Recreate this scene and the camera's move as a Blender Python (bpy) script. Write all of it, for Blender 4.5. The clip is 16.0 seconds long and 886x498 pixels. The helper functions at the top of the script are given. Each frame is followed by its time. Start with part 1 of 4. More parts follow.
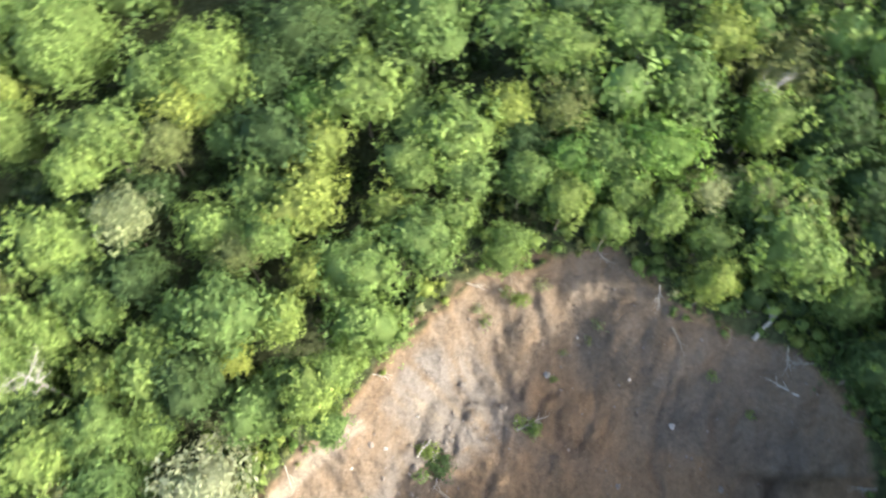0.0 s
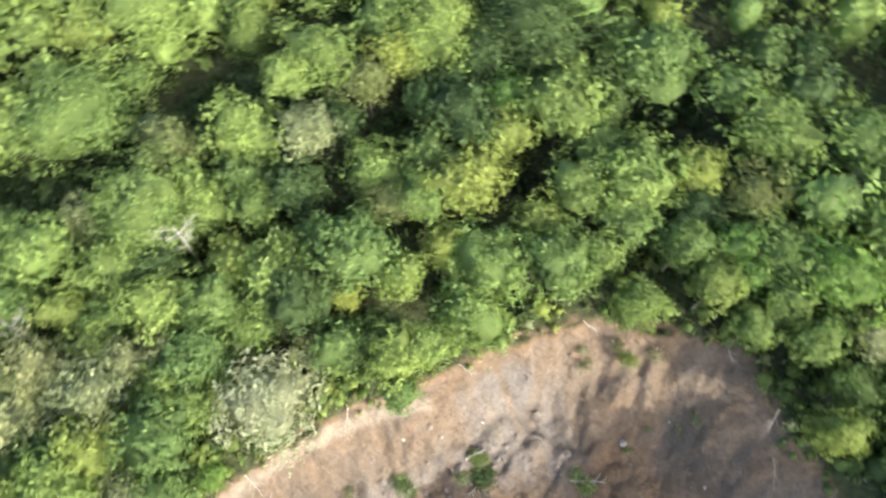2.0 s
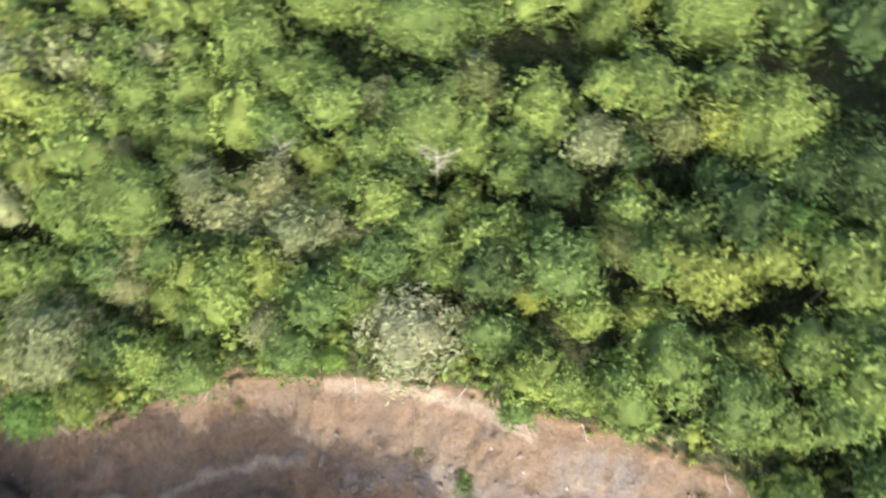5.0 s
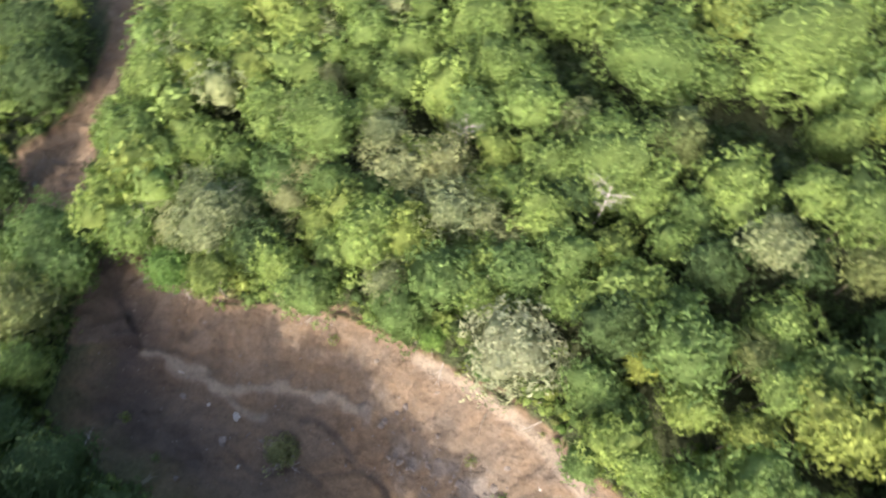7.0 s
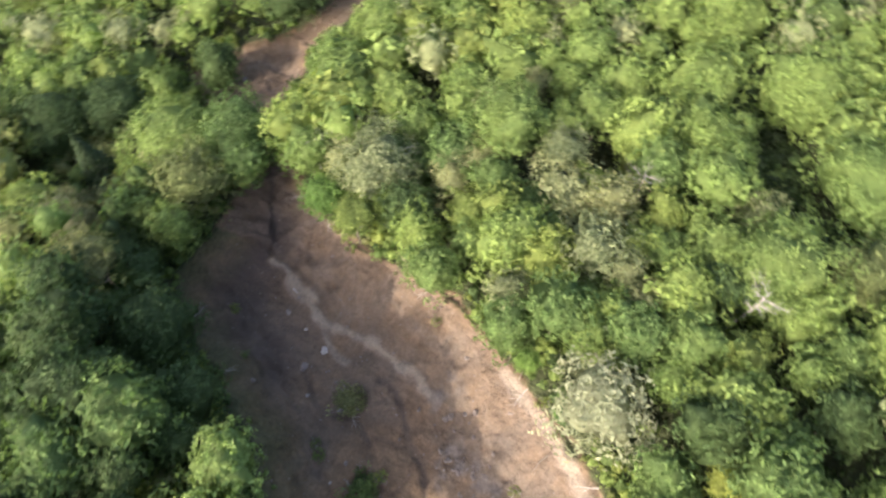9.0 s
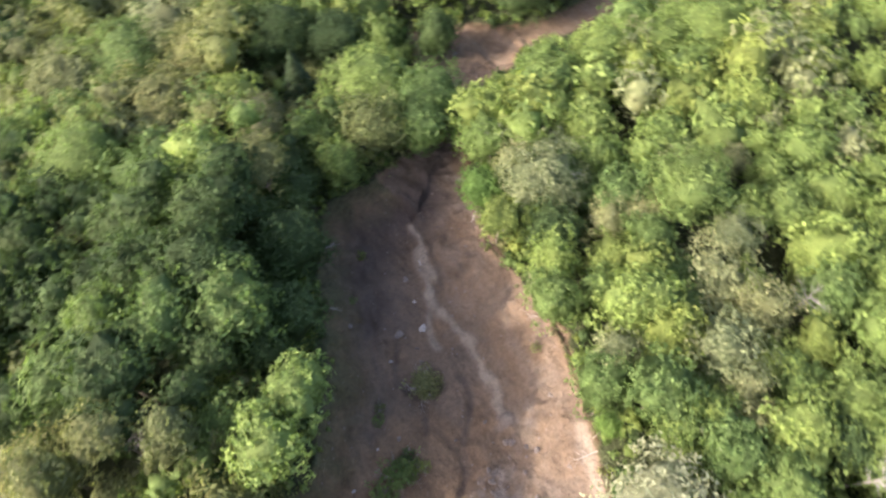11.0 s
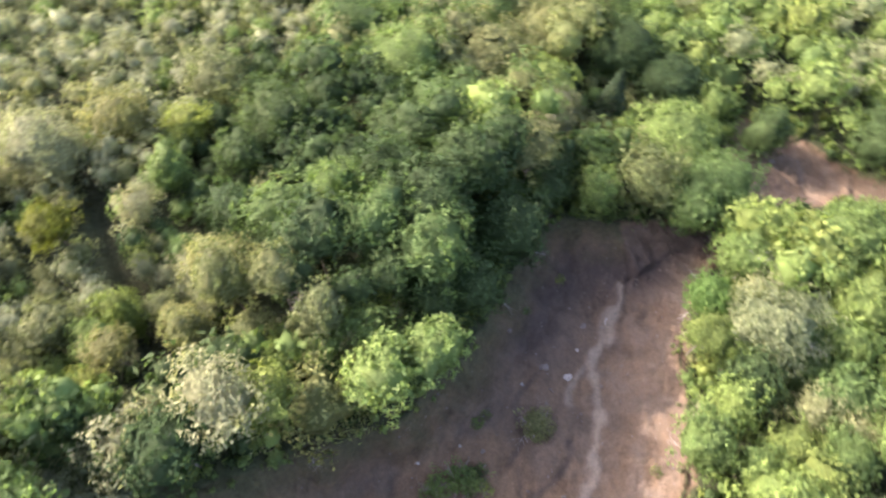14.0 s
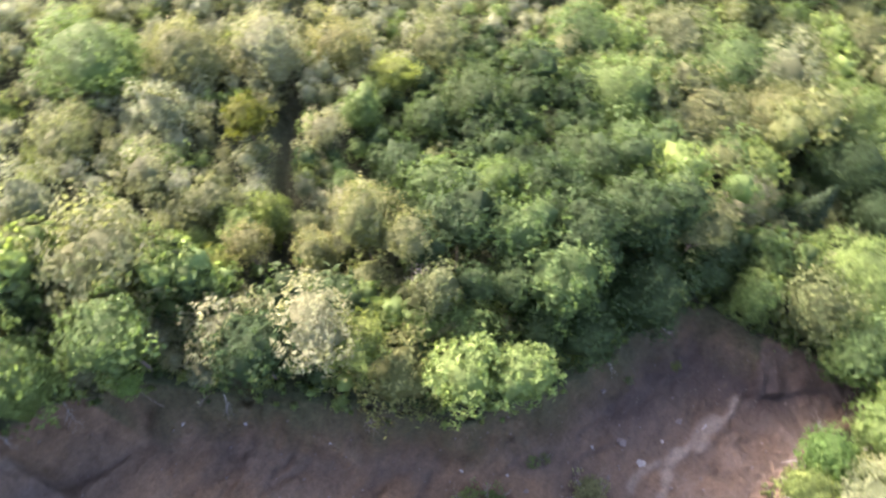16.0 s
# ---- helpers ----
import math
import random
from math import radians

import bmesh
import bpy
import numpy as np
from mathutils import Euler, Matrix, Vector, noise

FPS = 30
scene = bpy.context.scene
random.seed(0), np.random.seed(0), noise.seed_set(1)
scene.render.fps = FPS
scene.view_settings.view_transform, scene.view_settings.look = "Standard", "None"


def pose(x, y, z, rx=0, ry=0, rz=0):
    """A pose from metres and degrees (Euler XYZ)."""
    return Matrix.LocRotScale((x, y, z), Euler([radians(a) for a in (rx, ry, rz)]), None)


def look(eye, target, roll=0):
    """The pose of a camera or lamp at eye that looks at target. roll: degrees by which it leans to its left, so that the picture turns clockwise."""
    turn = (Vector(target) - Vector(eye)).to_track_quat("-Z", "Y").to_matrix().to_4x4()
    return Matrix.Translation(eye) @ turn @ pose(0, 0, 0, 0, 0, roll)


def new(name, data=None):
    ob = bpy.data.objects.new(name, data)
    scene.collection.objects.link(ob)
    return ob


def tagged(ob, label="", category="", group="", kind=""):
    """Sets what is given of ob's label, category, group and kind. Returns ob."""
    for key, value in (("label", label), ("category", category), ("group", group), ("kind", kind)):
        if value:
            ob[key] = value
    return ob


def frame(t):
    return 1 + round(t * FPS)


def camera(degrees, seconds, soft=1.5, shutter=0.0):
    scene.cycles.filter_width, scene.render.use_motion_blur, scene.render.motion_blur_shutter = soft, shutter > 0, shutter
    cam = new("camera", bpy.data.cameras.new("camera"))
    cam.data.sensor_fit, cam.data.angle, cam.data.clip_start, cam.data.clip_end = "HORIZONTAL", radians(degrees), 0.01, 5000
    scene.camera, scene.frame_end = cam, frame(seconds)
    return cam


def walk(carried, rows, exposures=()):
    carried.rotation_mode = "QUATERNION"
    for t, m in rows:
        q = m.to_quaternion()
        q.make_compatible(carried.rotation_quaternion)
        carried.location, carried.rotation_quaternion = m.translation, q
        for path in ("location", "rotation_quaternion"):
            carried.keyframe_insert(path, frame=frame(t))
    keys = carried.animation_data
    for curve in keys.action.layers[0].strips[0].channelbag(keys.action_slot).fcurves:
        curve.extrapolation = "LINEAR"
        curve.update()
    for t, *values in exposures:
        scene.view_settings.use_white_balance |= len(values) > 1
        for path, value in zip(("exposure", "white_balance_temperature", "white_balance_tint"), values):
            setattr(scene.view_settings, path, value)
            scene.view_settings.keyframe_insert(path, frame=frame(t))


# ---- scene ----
cam = camera(67.59, 16.0, soft=2.3, shutter=0.9)
EYE_Z = 58.0
PITCH, ROLL = -63.91, 2.33
DRIFT_FROM, DRIFT_TO = (0.02, 1.23, -0.12), (-0.02, -1.23, 0.12)  # slow drift of the hovering camera
TURN = [(0, 1.98), (0.5, 8.59), (1, 15.10), (1.5, 21.58), (2, 28.12), (2.5, 34.71), (3, 41.33), (3.5, 47.93), (4, 54.47), (6.5, 87.57), (7, 93.96), (7.5, 100.34), (8, 106.71), (8.5, 113.13), (9, 119.57), (11.5, 151.56), (12, 158.20), (12.5, 164.86), (13, 171.47), (13.5, 178.14), (14, 184.74), (14.5, 191.39), (15, 197.99), (15.5, 204.70), (16, 211.38)]


def eye(t):
    return Vector(DRIFT_FROM).lerp(Vector(DRIFT_TO), t / 16) + Vector((0, 0, EYE_Z))


walk(cam, [(t, pose(*eye(t), 90 + PITCH, 0, yaw) @ pose(0, 0, 0, 0, 0, ROLL)) for t, yaw in TURN],
     exposures=[(0, 2.78, 6600, 5), (1.5, 2.64, 6600, 6), (4, 2.35, 6650, 11), (7, 2.37, 6720, 13), (9, 2.46, 6850, 16), (11.5, 2.62, 6800, 21), (14, 2.93, 6650, 25), (16, 3.16, 6550, 30)])

# ---- light: morning sun and clear sky ----
SUN_EL, SUN_AZ = 27.8, -15.0  # degrees; azimuth from +x towards +y
world = bpy.data.worlds.new("sky")
scene.world = world
world.use_nodes = True
wn = world.node_tree
sky = wn.nodes.new("ShaderNodeTexSky")
sky.sky_type = "NISHITA"
sky.sun_disc = False
sky.dust_density, sky.air_density = 4.0, 0.9
sky.sun_elevation = radians(SUN_EL)
sky.sun_rotation = radians(90 - SUN_AZ)
wn.links.new(sky.outputs[0], wn.nodes["Background"].inputs[0])
wn.nodes["Background"].inputs[1].default_value = 0.15
sun = new("sun", bpy.data.lights.new("sun", "SUN"))
sun.data.energy, sun.data.angle, sun.data.color = 2.1, radians(0.6), (1.0, 0.94, 0.83)
to_sun = Vector((math.cos(radians(SUN_EL)) * math.cos(radians(SUN_AZ)), math.cos(radians(SUN_EL)) * math.sin(radians(SUN_AZ)), math.sin(radians(SUN_EL))))
sun.matrix_world = look(to_sun * 300, (0, 0, 0))


# ---- materials ----
def material(name):
    mat = bpy.data.materials.new(name)
    mat.use_nodes = True
    return mat, mat.node_tree.nodes, mat.node_tree.links, mat.node_tree.nodes["Principled BSDF"]


def ramp(nodes, stops):
    r = nodes.new("ShaderNodeValToRGB")
    while len(r.color_ramp.elements) < len(stops):
        r.color_ramp.elements.new(0.5)
    for e, (p, c) in zip(r.color_ramp.elements, stops):
        e.position, e.color = p, (*c, 1)
    return r


def noise_node(nodes, links, scale, detail=5, rough=0.6, coord=None, stretch=None):
    n = nodes.new("ShaderNodeTexNoise")
    n.inputs["Scale"].default_value, n.inputs["Detail"].default_value, n.inputs["Roughness"].default_value = scale, detail, rough
    if coord is None:
        coord = nodes.new("ShaderNodeTexCoord").outputs["Object"]
    if stretch:
        mp = nodes.new("ShaderNodeMapping")
        mp.inputs["Scale"].default_value = stretch[:3]
        mp.inputs["Rotation"].default_value = (0, 0, radians(stretch[3]))
        links.new(coord, mp.inputs[0])
        coord = mp.outputs[0]
    links.new(coord, n.inputs["Vector"])
    return n


def mix(nodes, links, fac, a, b, mode="MIX"):
    m = nodes.new("ShaderNodeMix")
    m.data_type, m.blend_type = "RGBA", mode
    for sock, v in ((m.inputs[0], fac), (m.inputs[6], a), (m.inputs[7], b)):
        if hasattr(v, "is_linked"):
            links.new(v, sock)
        elif isinstance(v, tuple):
            sock.default_value = (*v, 1)
        else:
            sock.default_value = v
    return m.outputs[2]


def leaf_material(name, low, high, tint, per_tree=0.5):
    """Foliage: shade varies leaf by leaf, tree by tree and in soft patches; some light passes through."""
    mat, nodes, links, bsdf = material(name)
    geo = nodes.new("ShaderNodeNewGeometry")
    info = nodes.new("ShaderNodeObjectInfo")
    leafy = ramp(nodes, [(0.0, tuple(0.74 * c for c in low)), (0.55, high), (1.0, tuple(1.14 * c for c in tint))])
    links.new(geo.outputs["Random Per Island"], leafy.inputs[0])
    patch = noise_node(nodes, links, 0.55, 3, 0.6, coord=geo.outputs["Position"])
    pr = ramp(nodes, [(0.3, (0.82, 0.85, 0.80)), (0.7, (1.10, 1.06, 1.02))])
    links.new(patch.outputs[0], pr.inputs[0])
    col = mix(nodes, links, 1.0, leafy.outputs[0], pr.outputs[0], "MULTIPLY")
    tr = ramp(nodes, [(0.0, (1 - 0.4 * per_tree, 1 - 0.3 * per_tree, 1 - 0.25 * per_tree)), (0.5, (1, 1, 1)), (1.0, (1 + 0.35 * per_tree, 1 + 0.2 * per_tree, 1 + 0.05 * per_tree))])
    links.new(info.outputs["Random"], tr.inputs[0])
    col = mix(nodes, links, 1.0, col, tr.outputs[0], "MULTIPLY")
    tuft = noise_node(nodes, links, 4.2, 4, 0.65, coord=geo.outputs["Position"])
    tf = ramp(nodes, [(0.32, (0.80, 0.82, 0.78)), (0.68, (1.02, 1.01, 1.0))])
    links.new(tuft.outputs[0], tf.inputs[0])
    col = mix(nodes, links, 1.0, col, tf.outputs[0], "MULTIPLY")
    bump = nodes.new("ShaderNodeBump")
    bump.inputs["Strength"].default_value, bump.inputs["Distance"].default_value = 0.9, 0.3
    links.new(tuft.outputs[0], bump.inputs["Height"])
    links.new(bump.outputs[0], bsdf.inputs["Normal"])
    links.new(col, bsdf.inputs["Base Color"])
    bsdf.inputs["Roughness"].default_value = 0.6
    bsdf.inputs["Specular IOR Level"].default_value = 0.18
    trans = nodes.new("ShaderNodeBsdfTranslucent")
    links.new(mix(nodes, links, 1.0, col, (1.0, 1.08, 0.72), "MULTIPLY"), trans.inputs[0])
    ms = nodes.new("ShaderNodeMixShader")
    ms.inputs[0].default_value = 0.45
    links.new(bsdf.outputs[0], ms.inputs[1])
    links.new(trans.outputs[0], ms.inputs[2])
    links.new(ms.outputs[0], nodes["Material Output"].inputs[0])
    return mat


LEAF = {
    "light": leaf_material("leaf_light", (0.165, 0.236, 0.073), (0.188, 0.268, 0.083), (0.219, 0.311, 0.098)),
    "green": leaf_material("leaf_green", (0.118, 0.181, 0.061), (0.134, 0.206, 0.069), (0.157, 0.24, 0.082)),
    "dry_green": leaf_material("leaf_dry_green", (0.15, 0.174, 0.08), (0.17, 0.198, 0.091), (0.2, 0.232, 0.108)),
    "olive": leaf_material("leaf_olive", (0.145, 0.172, 0.069), (0.165, 0.195, 0.078), (0.193, 0.227, 0.093)),
    "pale": leaf_material("leaf_pale", (0.204, 0.233, 0.125), (0.232, 0.265, 0.142), (0.27, 0.308, 0.166)),
    # naturally dark crowns; also carries painted shade on the eastern bank and in gaps
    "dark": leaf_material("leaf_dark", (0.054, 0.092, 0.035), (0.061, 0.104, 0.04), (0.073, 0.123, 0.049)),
    "yellow_green": leaf_material("leaf_yellow_green", (0.18, 0.231, 0.066), (0.205, 0.262, 0.075), (0.239, 0.304, 0.089)),
    "bright_yellow": leaf_material("leaf_bright_yellow", (0.19, 0.24, 0.064), (0.215, 0.27, 0.073), (0.25, 0.31, 0.086)),
    "fresh_green": leaf_material("leaf_fresh_green", (0.107, 0.19, 0.05), (0.122, 0.216, 0.057), (0.143, 0.252, 0.068)),
    "whitish": leaf_material("leaf_whitish", (0.231, 0.261, 0.183), (0.262, 0.297, 0.208), (0.304, 0.345, 0.242)),
    "tan": leaf_material("leaf_tan", (0.176, 0.185, 0.106), (0.2, 0.21, 0.12), (0.233, 0.244, 0.141)),
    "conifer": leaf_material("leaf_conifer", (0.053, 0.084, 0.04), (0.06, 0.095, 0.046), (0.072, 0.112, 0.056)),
    "mustard": leaf_material("leaf_mustard", (0.145, 0.158, 0.026), (0.165, 0.178, 0.03), (0.19, 0.206, 0.037)),
    "lime": leaf_material("leaf_lime", (0.185, 0.264, 0.088), (0.21, 0.3, 0.1), (0.244, 0.348, 0.118)),
    # pale dry foliage, lightened further to paint in the south-eastern haze
    "dry_pale": leaf_material("leaf_dry_pale", (0.222, 0.244, 0.148), (0.25, 0.276, 0.168), (0.29, 0.32, 0.196)),
    "dry_olive": leaf_material("leaf_dry_olive", (0.173, 0.19, 0.088), (0.197, 0.216, 0.1), (0.23, 0.251, 0.118)),
}


def bark_material(name, a, b):
    mat, nodes, links, bsdf = material(name)
    n = noise_node(nodes, links, 3.0, 6, 0.7, stretch=(3, 3, 0.5, 0))
    r = ramp(nodes, [(0.3, a), (0.7, b)])
    links.new(n.outputs[0], r.inputs[0])
    links.new(r.outputs[0], bsdf.inputs["Base Color"])
    bsdf.inputs["Roughness"].default_value = 0.9
    bump = nodes.new("ShaderNodeBump")
    bump.inputs["Strength"].default_value, bump.inputs["Distance"].default_value = 0.6, 0.05
    links.new(n.outputs[0], bump.inputs["Height"])
    links.new(bump.outputs[0], bsdf.inputs["Normal"])
    return mat


BARK = bark_material("bark", (0.09, 0.07, 0.05), (0.22, 0.19, 0.15))
DEADWOOD = bark_material("deadwood", (0.19, 0.172, 0.155), (0.36, 0.345, 0.32))


def rock_material(name, a, b, c):
    mat, nodes, links, bsdf = material(name)
    n = noise_node(nodes, links, 2.2, 7, 0.65)
    r = ramp(nodes, [(0.3, a), (0.55, b), (0.8, c)])
    links.new(n.outputs[0], r.inputs[0])
    links.new(r.outputs[0], bsdf.inputs["Base Color"])
    bsdf.inputs["Roughness"].default_value = 0.85
    bump = nodes.new("ShaderNodeBump")
    bump.inputs["Strength"].default_value, bump.inputs["Distance"].default_value = 0.7, 0.06
    links.new(n.outputs[0], bump.inputs["Height"])
    links.new(bump.outputs[0], bsdf.inputs["Normal"])
    return mat


ROCK = rock_material("rock", (0.075, 0.062, 0.052), (0.125, 0.105, 0.09), (0.20, 0.175, 0.155))
PALE_ROCK = rock_material("pale_rock", (0.17, 0.155, 0.14), (0.27, 0.255, 0.235), (0.36, 0.345, 0.32))


def ground_material():
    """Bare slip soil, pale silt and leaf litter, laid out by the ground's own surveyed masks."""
    mat, nodes, links, bsdf = material("ground")
    pos = nodes.new("ShaderNodeNewGeometry").outputs["Position"]

    def mask(name):
        a = nodes.new("ShaderNodeAttribute")
        a.attribute_name = name
        return a.outputs["Fac"]

    big = noise_node(nodes, links, 0.11, 4, 0.55, coord=pos)
    mid = noise_node(nodes, links, 0.6, 6, 0.65, coord=pos, stretch=(1.0, 0.35, 1, -20))
    fine = noise_node(nodes, links, 2.2, 6, 0.6, coord=pos)
    streak = noise_node(nodes, links, 0.55, 5, 0.55, coord=pos, stretch=(1.3, 0.7, 1, 10))
    r1 = ramp(nodes, [(0.25, (0.092, 0.066, 0.043)), (0.45, (0.118, 0.081, 0.051)), (0.6, (0.136, 0.095, 0.060)), (0.8, (0.128, 0.099, 0.069))])
    links.new(big.outputs[0], r1.inputs[0])
    r2 = ramp(nodes, [(0.25, (0.74, 0.72, 0.72)), (0.5, (1, 1, 1)), (0.75, (1.30, 1.26, 1.22))])
    links.new(mid.outputs[0], r2.inputs[0])
    soil = mix(nodes, links, 1.0, r1.outputs[0], r2.outputs[0], "MULTIPLY")
    r3 = ramp(nodes, [(0.3, (0.80, 0.79, 0.78)), (0.5, (1.0, 1.0, 1.0)), (0.72, (1.16, 1.15, 1.14))])
    links.new(fine.outputs[0], r3.inputs[0])
    soil = mix(nodes, links, 1.0, soil, r3.outputs[0], "MULTIPLY")
    r5 = ramp(nodes, [(0.30, (0.72, 0.69, 0.67)), (0.42, (0.95, 0.94, 0.93)), (0.6, (1.05, 1.04, 1.03)), (0.72, (1.22, 1.2, 1.17))])
    links.new(streak.outputs[0], r5.inputs[0])
    soil = mix(nodes, links, 1.0, soil, r5.outputs[0], "MULTIPLY")
    # fresh subsoil on the scarp: ochre to pinkish grey
    rs = ramp(nodes, [(0.3, (0.104, 0.073, 0.047)), (0.5, (0.112, 0.084, 0.060)), (0.7, (0.120, 0.098, 0.078))])
    links.new(mid.outputs[0], rs.inputs[0])
    fresh = mix(nodes, links, 1.0, rs.outputs[0], r3.outputs[0], "MULTIPLY")
    fresh = mix(nodes, links, 0.7, fresh, mix(nodes, links, 1.0, fresh, r5.outputs[0], "MULTIPLY"))
    soil = mix(nodes, links, mask("scarp"), soil, fresh)
    grey = mix(nodes, links, 1.0, (0.090, 0.078, 0.066), r3.outputs[0], "MULTIPLY")
    soil = mix(nodes, links, mask("clay"), soil, grey)
    silt = mix(nodes, links, 1.0, (0.188, 0.156, 0.122), r3.outputs[0], "MULTIPLY")
    soil = mix(nodes, links, mask("silt"), soil, silt)
    pale = mix(nodes, links, 1.0, (0.120, 0.106, 0.095), r3.outputs[0], "MULTIPLY")
    soil = mix(nodes, links, mask("chalk"), soil, pale)
    # mud colour, dark enough to carry the neck's shade as well
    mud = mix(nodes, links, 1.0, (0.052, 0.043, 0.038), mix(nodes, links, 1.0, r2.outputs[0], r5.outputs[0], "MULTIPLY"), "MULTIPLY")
    soil = mix(nodes, links, mask("wet_shade"), soil, mud)
    r4 = ramp(nodes, [(0.3, (0.024, 0.031, 0.013)), (0.55, (0.042, 0.052, 0.022)), (0.75, (0.066, 0.072, 0.034))])
    links.new(fine.outputs[0], r4.inputs[0])
    col = mix(nodes, links, mask("bare"), r4.outputs[0], soil)
    grit = noise_node(nodes, links, 6.5, 4, 0.7, coord=pos)
    r6 = ramp(nodes, [(0.34, (0.80, 0.795, 0.79)), (0.5, (1.0, 1.0, 1.0)), (0.68, (1.16, 1.155, 1.15))])
    links.new(grit.outputs[0], r6.inputs[0])
    col = mix(nodes, links, 1.0, col, r6.outputs[0], "MULTIPLY")
    clods = nodes.new("ShaderNodeTexVoronoi")
    clods.inputs["Scale"].default_value = 1.7
    links.new(pos, clods.inputs["Vector"])
    links.new(col, bsdf.inputs["Base Color"])
    bsdf.inputs["Roughness"].default_value = 0.92
    bsdf.inputs["Specular IOR Level"].default_value = 0.2
    add = nodes.new("ShaderNodeMath")
    add.operation = "ADD"
    links.new(mid.outputs[0], add.inputs[0])
    links.new(fine.outputs[0], add.inputs[1])
    rough = nodes.new("ShaderNodeMath")
    rough.operation = "MULTIPLY_ADD"
    rough.inputs[1].default_value = 0.5
    links.new(grit.outputs[0], rough.inputs[0])
    links.new(add.outputs[0], rough.inputs[2])
    lumps = nodes.new("ShaderNodeMath")
    lumps.operation = "MULTIPLY_ADD"
    lumps.inputs[1].default_value = -0.55
    links.new(clods.outputs["Distance"], lumps.inputs[0])
    links.new(rough.outputs[0], lumps.inputs[2])
    bump = nodes.new("ShaderNodeBump")
    bump.inputs["Strength"].default_value, bump.inputs["Distance"].default_value = 0.75, 0.3
    links.new(lumps.outputs[0], bump.inputs["Height"])
    links.new(bump.outputs[0], bsdf.inputs["Normal"])
    return mat


GROUND = ground_material()

# ---- the lie of the land ----
DOWN = (-math.sin(radians(170)), math.cos(radians(170)))  # downhill
SLOPE = math.tan(radians(14))
# rim of the landslip: west side going up, head, east side going down, lower patch by the track
RIM = [(-31.2, -43.4), (-29.1, -38.1), (-25.1, -30.8), (-23.0, -25.0), (-22.8, -19.1), (-22.0, -10.8), (-18.4, -3.0), (-14.7, 4.7), (-11.6, 9.4),
       (-7.9, 13.0), (-3.3, 19.2), (2.1, 24.2), (9.8, 26.6), (13.6, 27.6), (19.4, 22.8), (23.8, 20.8), (29.0, 19.7), (33.4, 15.3), (34.5, 10.5),
       (33.3, 6.3), (29.6, 0.6), (22.8, -2.9), (13.3, -8.5), (4.1, -13.6), (-1.4, -21.3), (-4.9, -30.4), (-9.2, -39.9), (-17.6, -40.5),
       (-27.6, -43.3), (-30.7, -48.8), (-33.4, -58.3), (-35.8, -63.2), (-43.7, -59.6), (-49.4, -54.6), (-48.2, -50.2), (-42.9, -47.5), (-33.9, -46.2)]
EAST_FIRST, EAST_LAST = 18, 27
TRACK = [(-44.9, -53.2), (-50.0, -51.6), (-57.7, -51.2), (-66.0, -51.4), (-75.0, -57.2), (-84.6, -64.0), (-125.0, -98.0)]
RUBBLE = [(-12.5, -7.1), (-8.8, -1.5), (-5.5, 3.4), (-3.0, 7.9), (0.5, 11.7), (5.1, 14.4)]  # broken edge below the scarp
TRENCH = [(44.0, -36.5), (35.8, -26.4), (28.8, -18.2), (24.4, -10.0), (21.8, -4.4)]


def lattice(shape_seed, n=64):
    return np.random.RandomState(shape_seed).rand(n, n)


LATTICES = {}


def value_noise(x, y, seed):
    """Smooth noise, 0 to 1, one lump a unit."""
    if seed not in LATTICES:
        LATTICES[seed] = lattice(seed)
    g = LATTICES[seed]
    xi, yi = np.floor(x).astype(int), np.floor(y).astype(int)
    fx, fy = x - xi, y - yi
    fx, fy = fx * fx * (3 - 2 * fx), fy * fy * (3 - 2 * fy)
    a, b = g[xi % 64, yi % 64], g[(xi + 1) % 64, yi % 64]
    c, d = g[xi % 64, (yi + 1) % 64], g[(xi + 1) % 64, (yi + 1) % 64]
    return (a * (1 - fx) + b * fx) * (1 - fy) + (c * (1 - fx) + d * fx) * fy


def octaves(x, y, seed, n=3):
    return sum(value_noise(x * 2 ** k, y * 2 ** k, seed + k) / 2 ** k for k in range(n)) / (2 - 2 ** (1 - n))


def smooth(a, b, v):
    u = np.clip((v - a) / (b - a), 0, 1)
    return u * u * (3 - 2 * u)


def line_distance(x, y, line, closed=False):
    """Distance to a line of points, the run along it and the index of the nearest piece."""
    best, run, index = np.full(x.shape, 1e9), np.zeros(x.shape), np.zeros(x.shape, int)
    pts = list(line) + ([line[0]] if closed else [])
    total = 0.0
    for i in range(len(pts) - 1):
        (ax, ay), (bx, by) = pts[i], pts[i + 1]
        length = math.hypot(bx - ax, by - ay)
        u = np.clip(((x - ax) * (bx - ax) + (y - ay) * (by - ay)) / length ** 2, 0, 1)
        d = np.hypot(x - ax - u * (bx - ax), y - ay - u * (by - ay))
        near = d < best
        best, run, index = np.where(near, d, best), np.where(near, total + u * length, run), np.where(near, i, index)
        total += length
    return best, run, index


def inside(x, y, line):
    hit = np.zeros(x.shape, bool)
    for (ax, ay), (bx, by) in zip(line, line[1:] + line[:1]):
        if ay != by:
            hit ^= ((ay > y) != (by > y)) & (x < (bx - ax) * (y - ay) / (by - ay) + ax)
    return hit


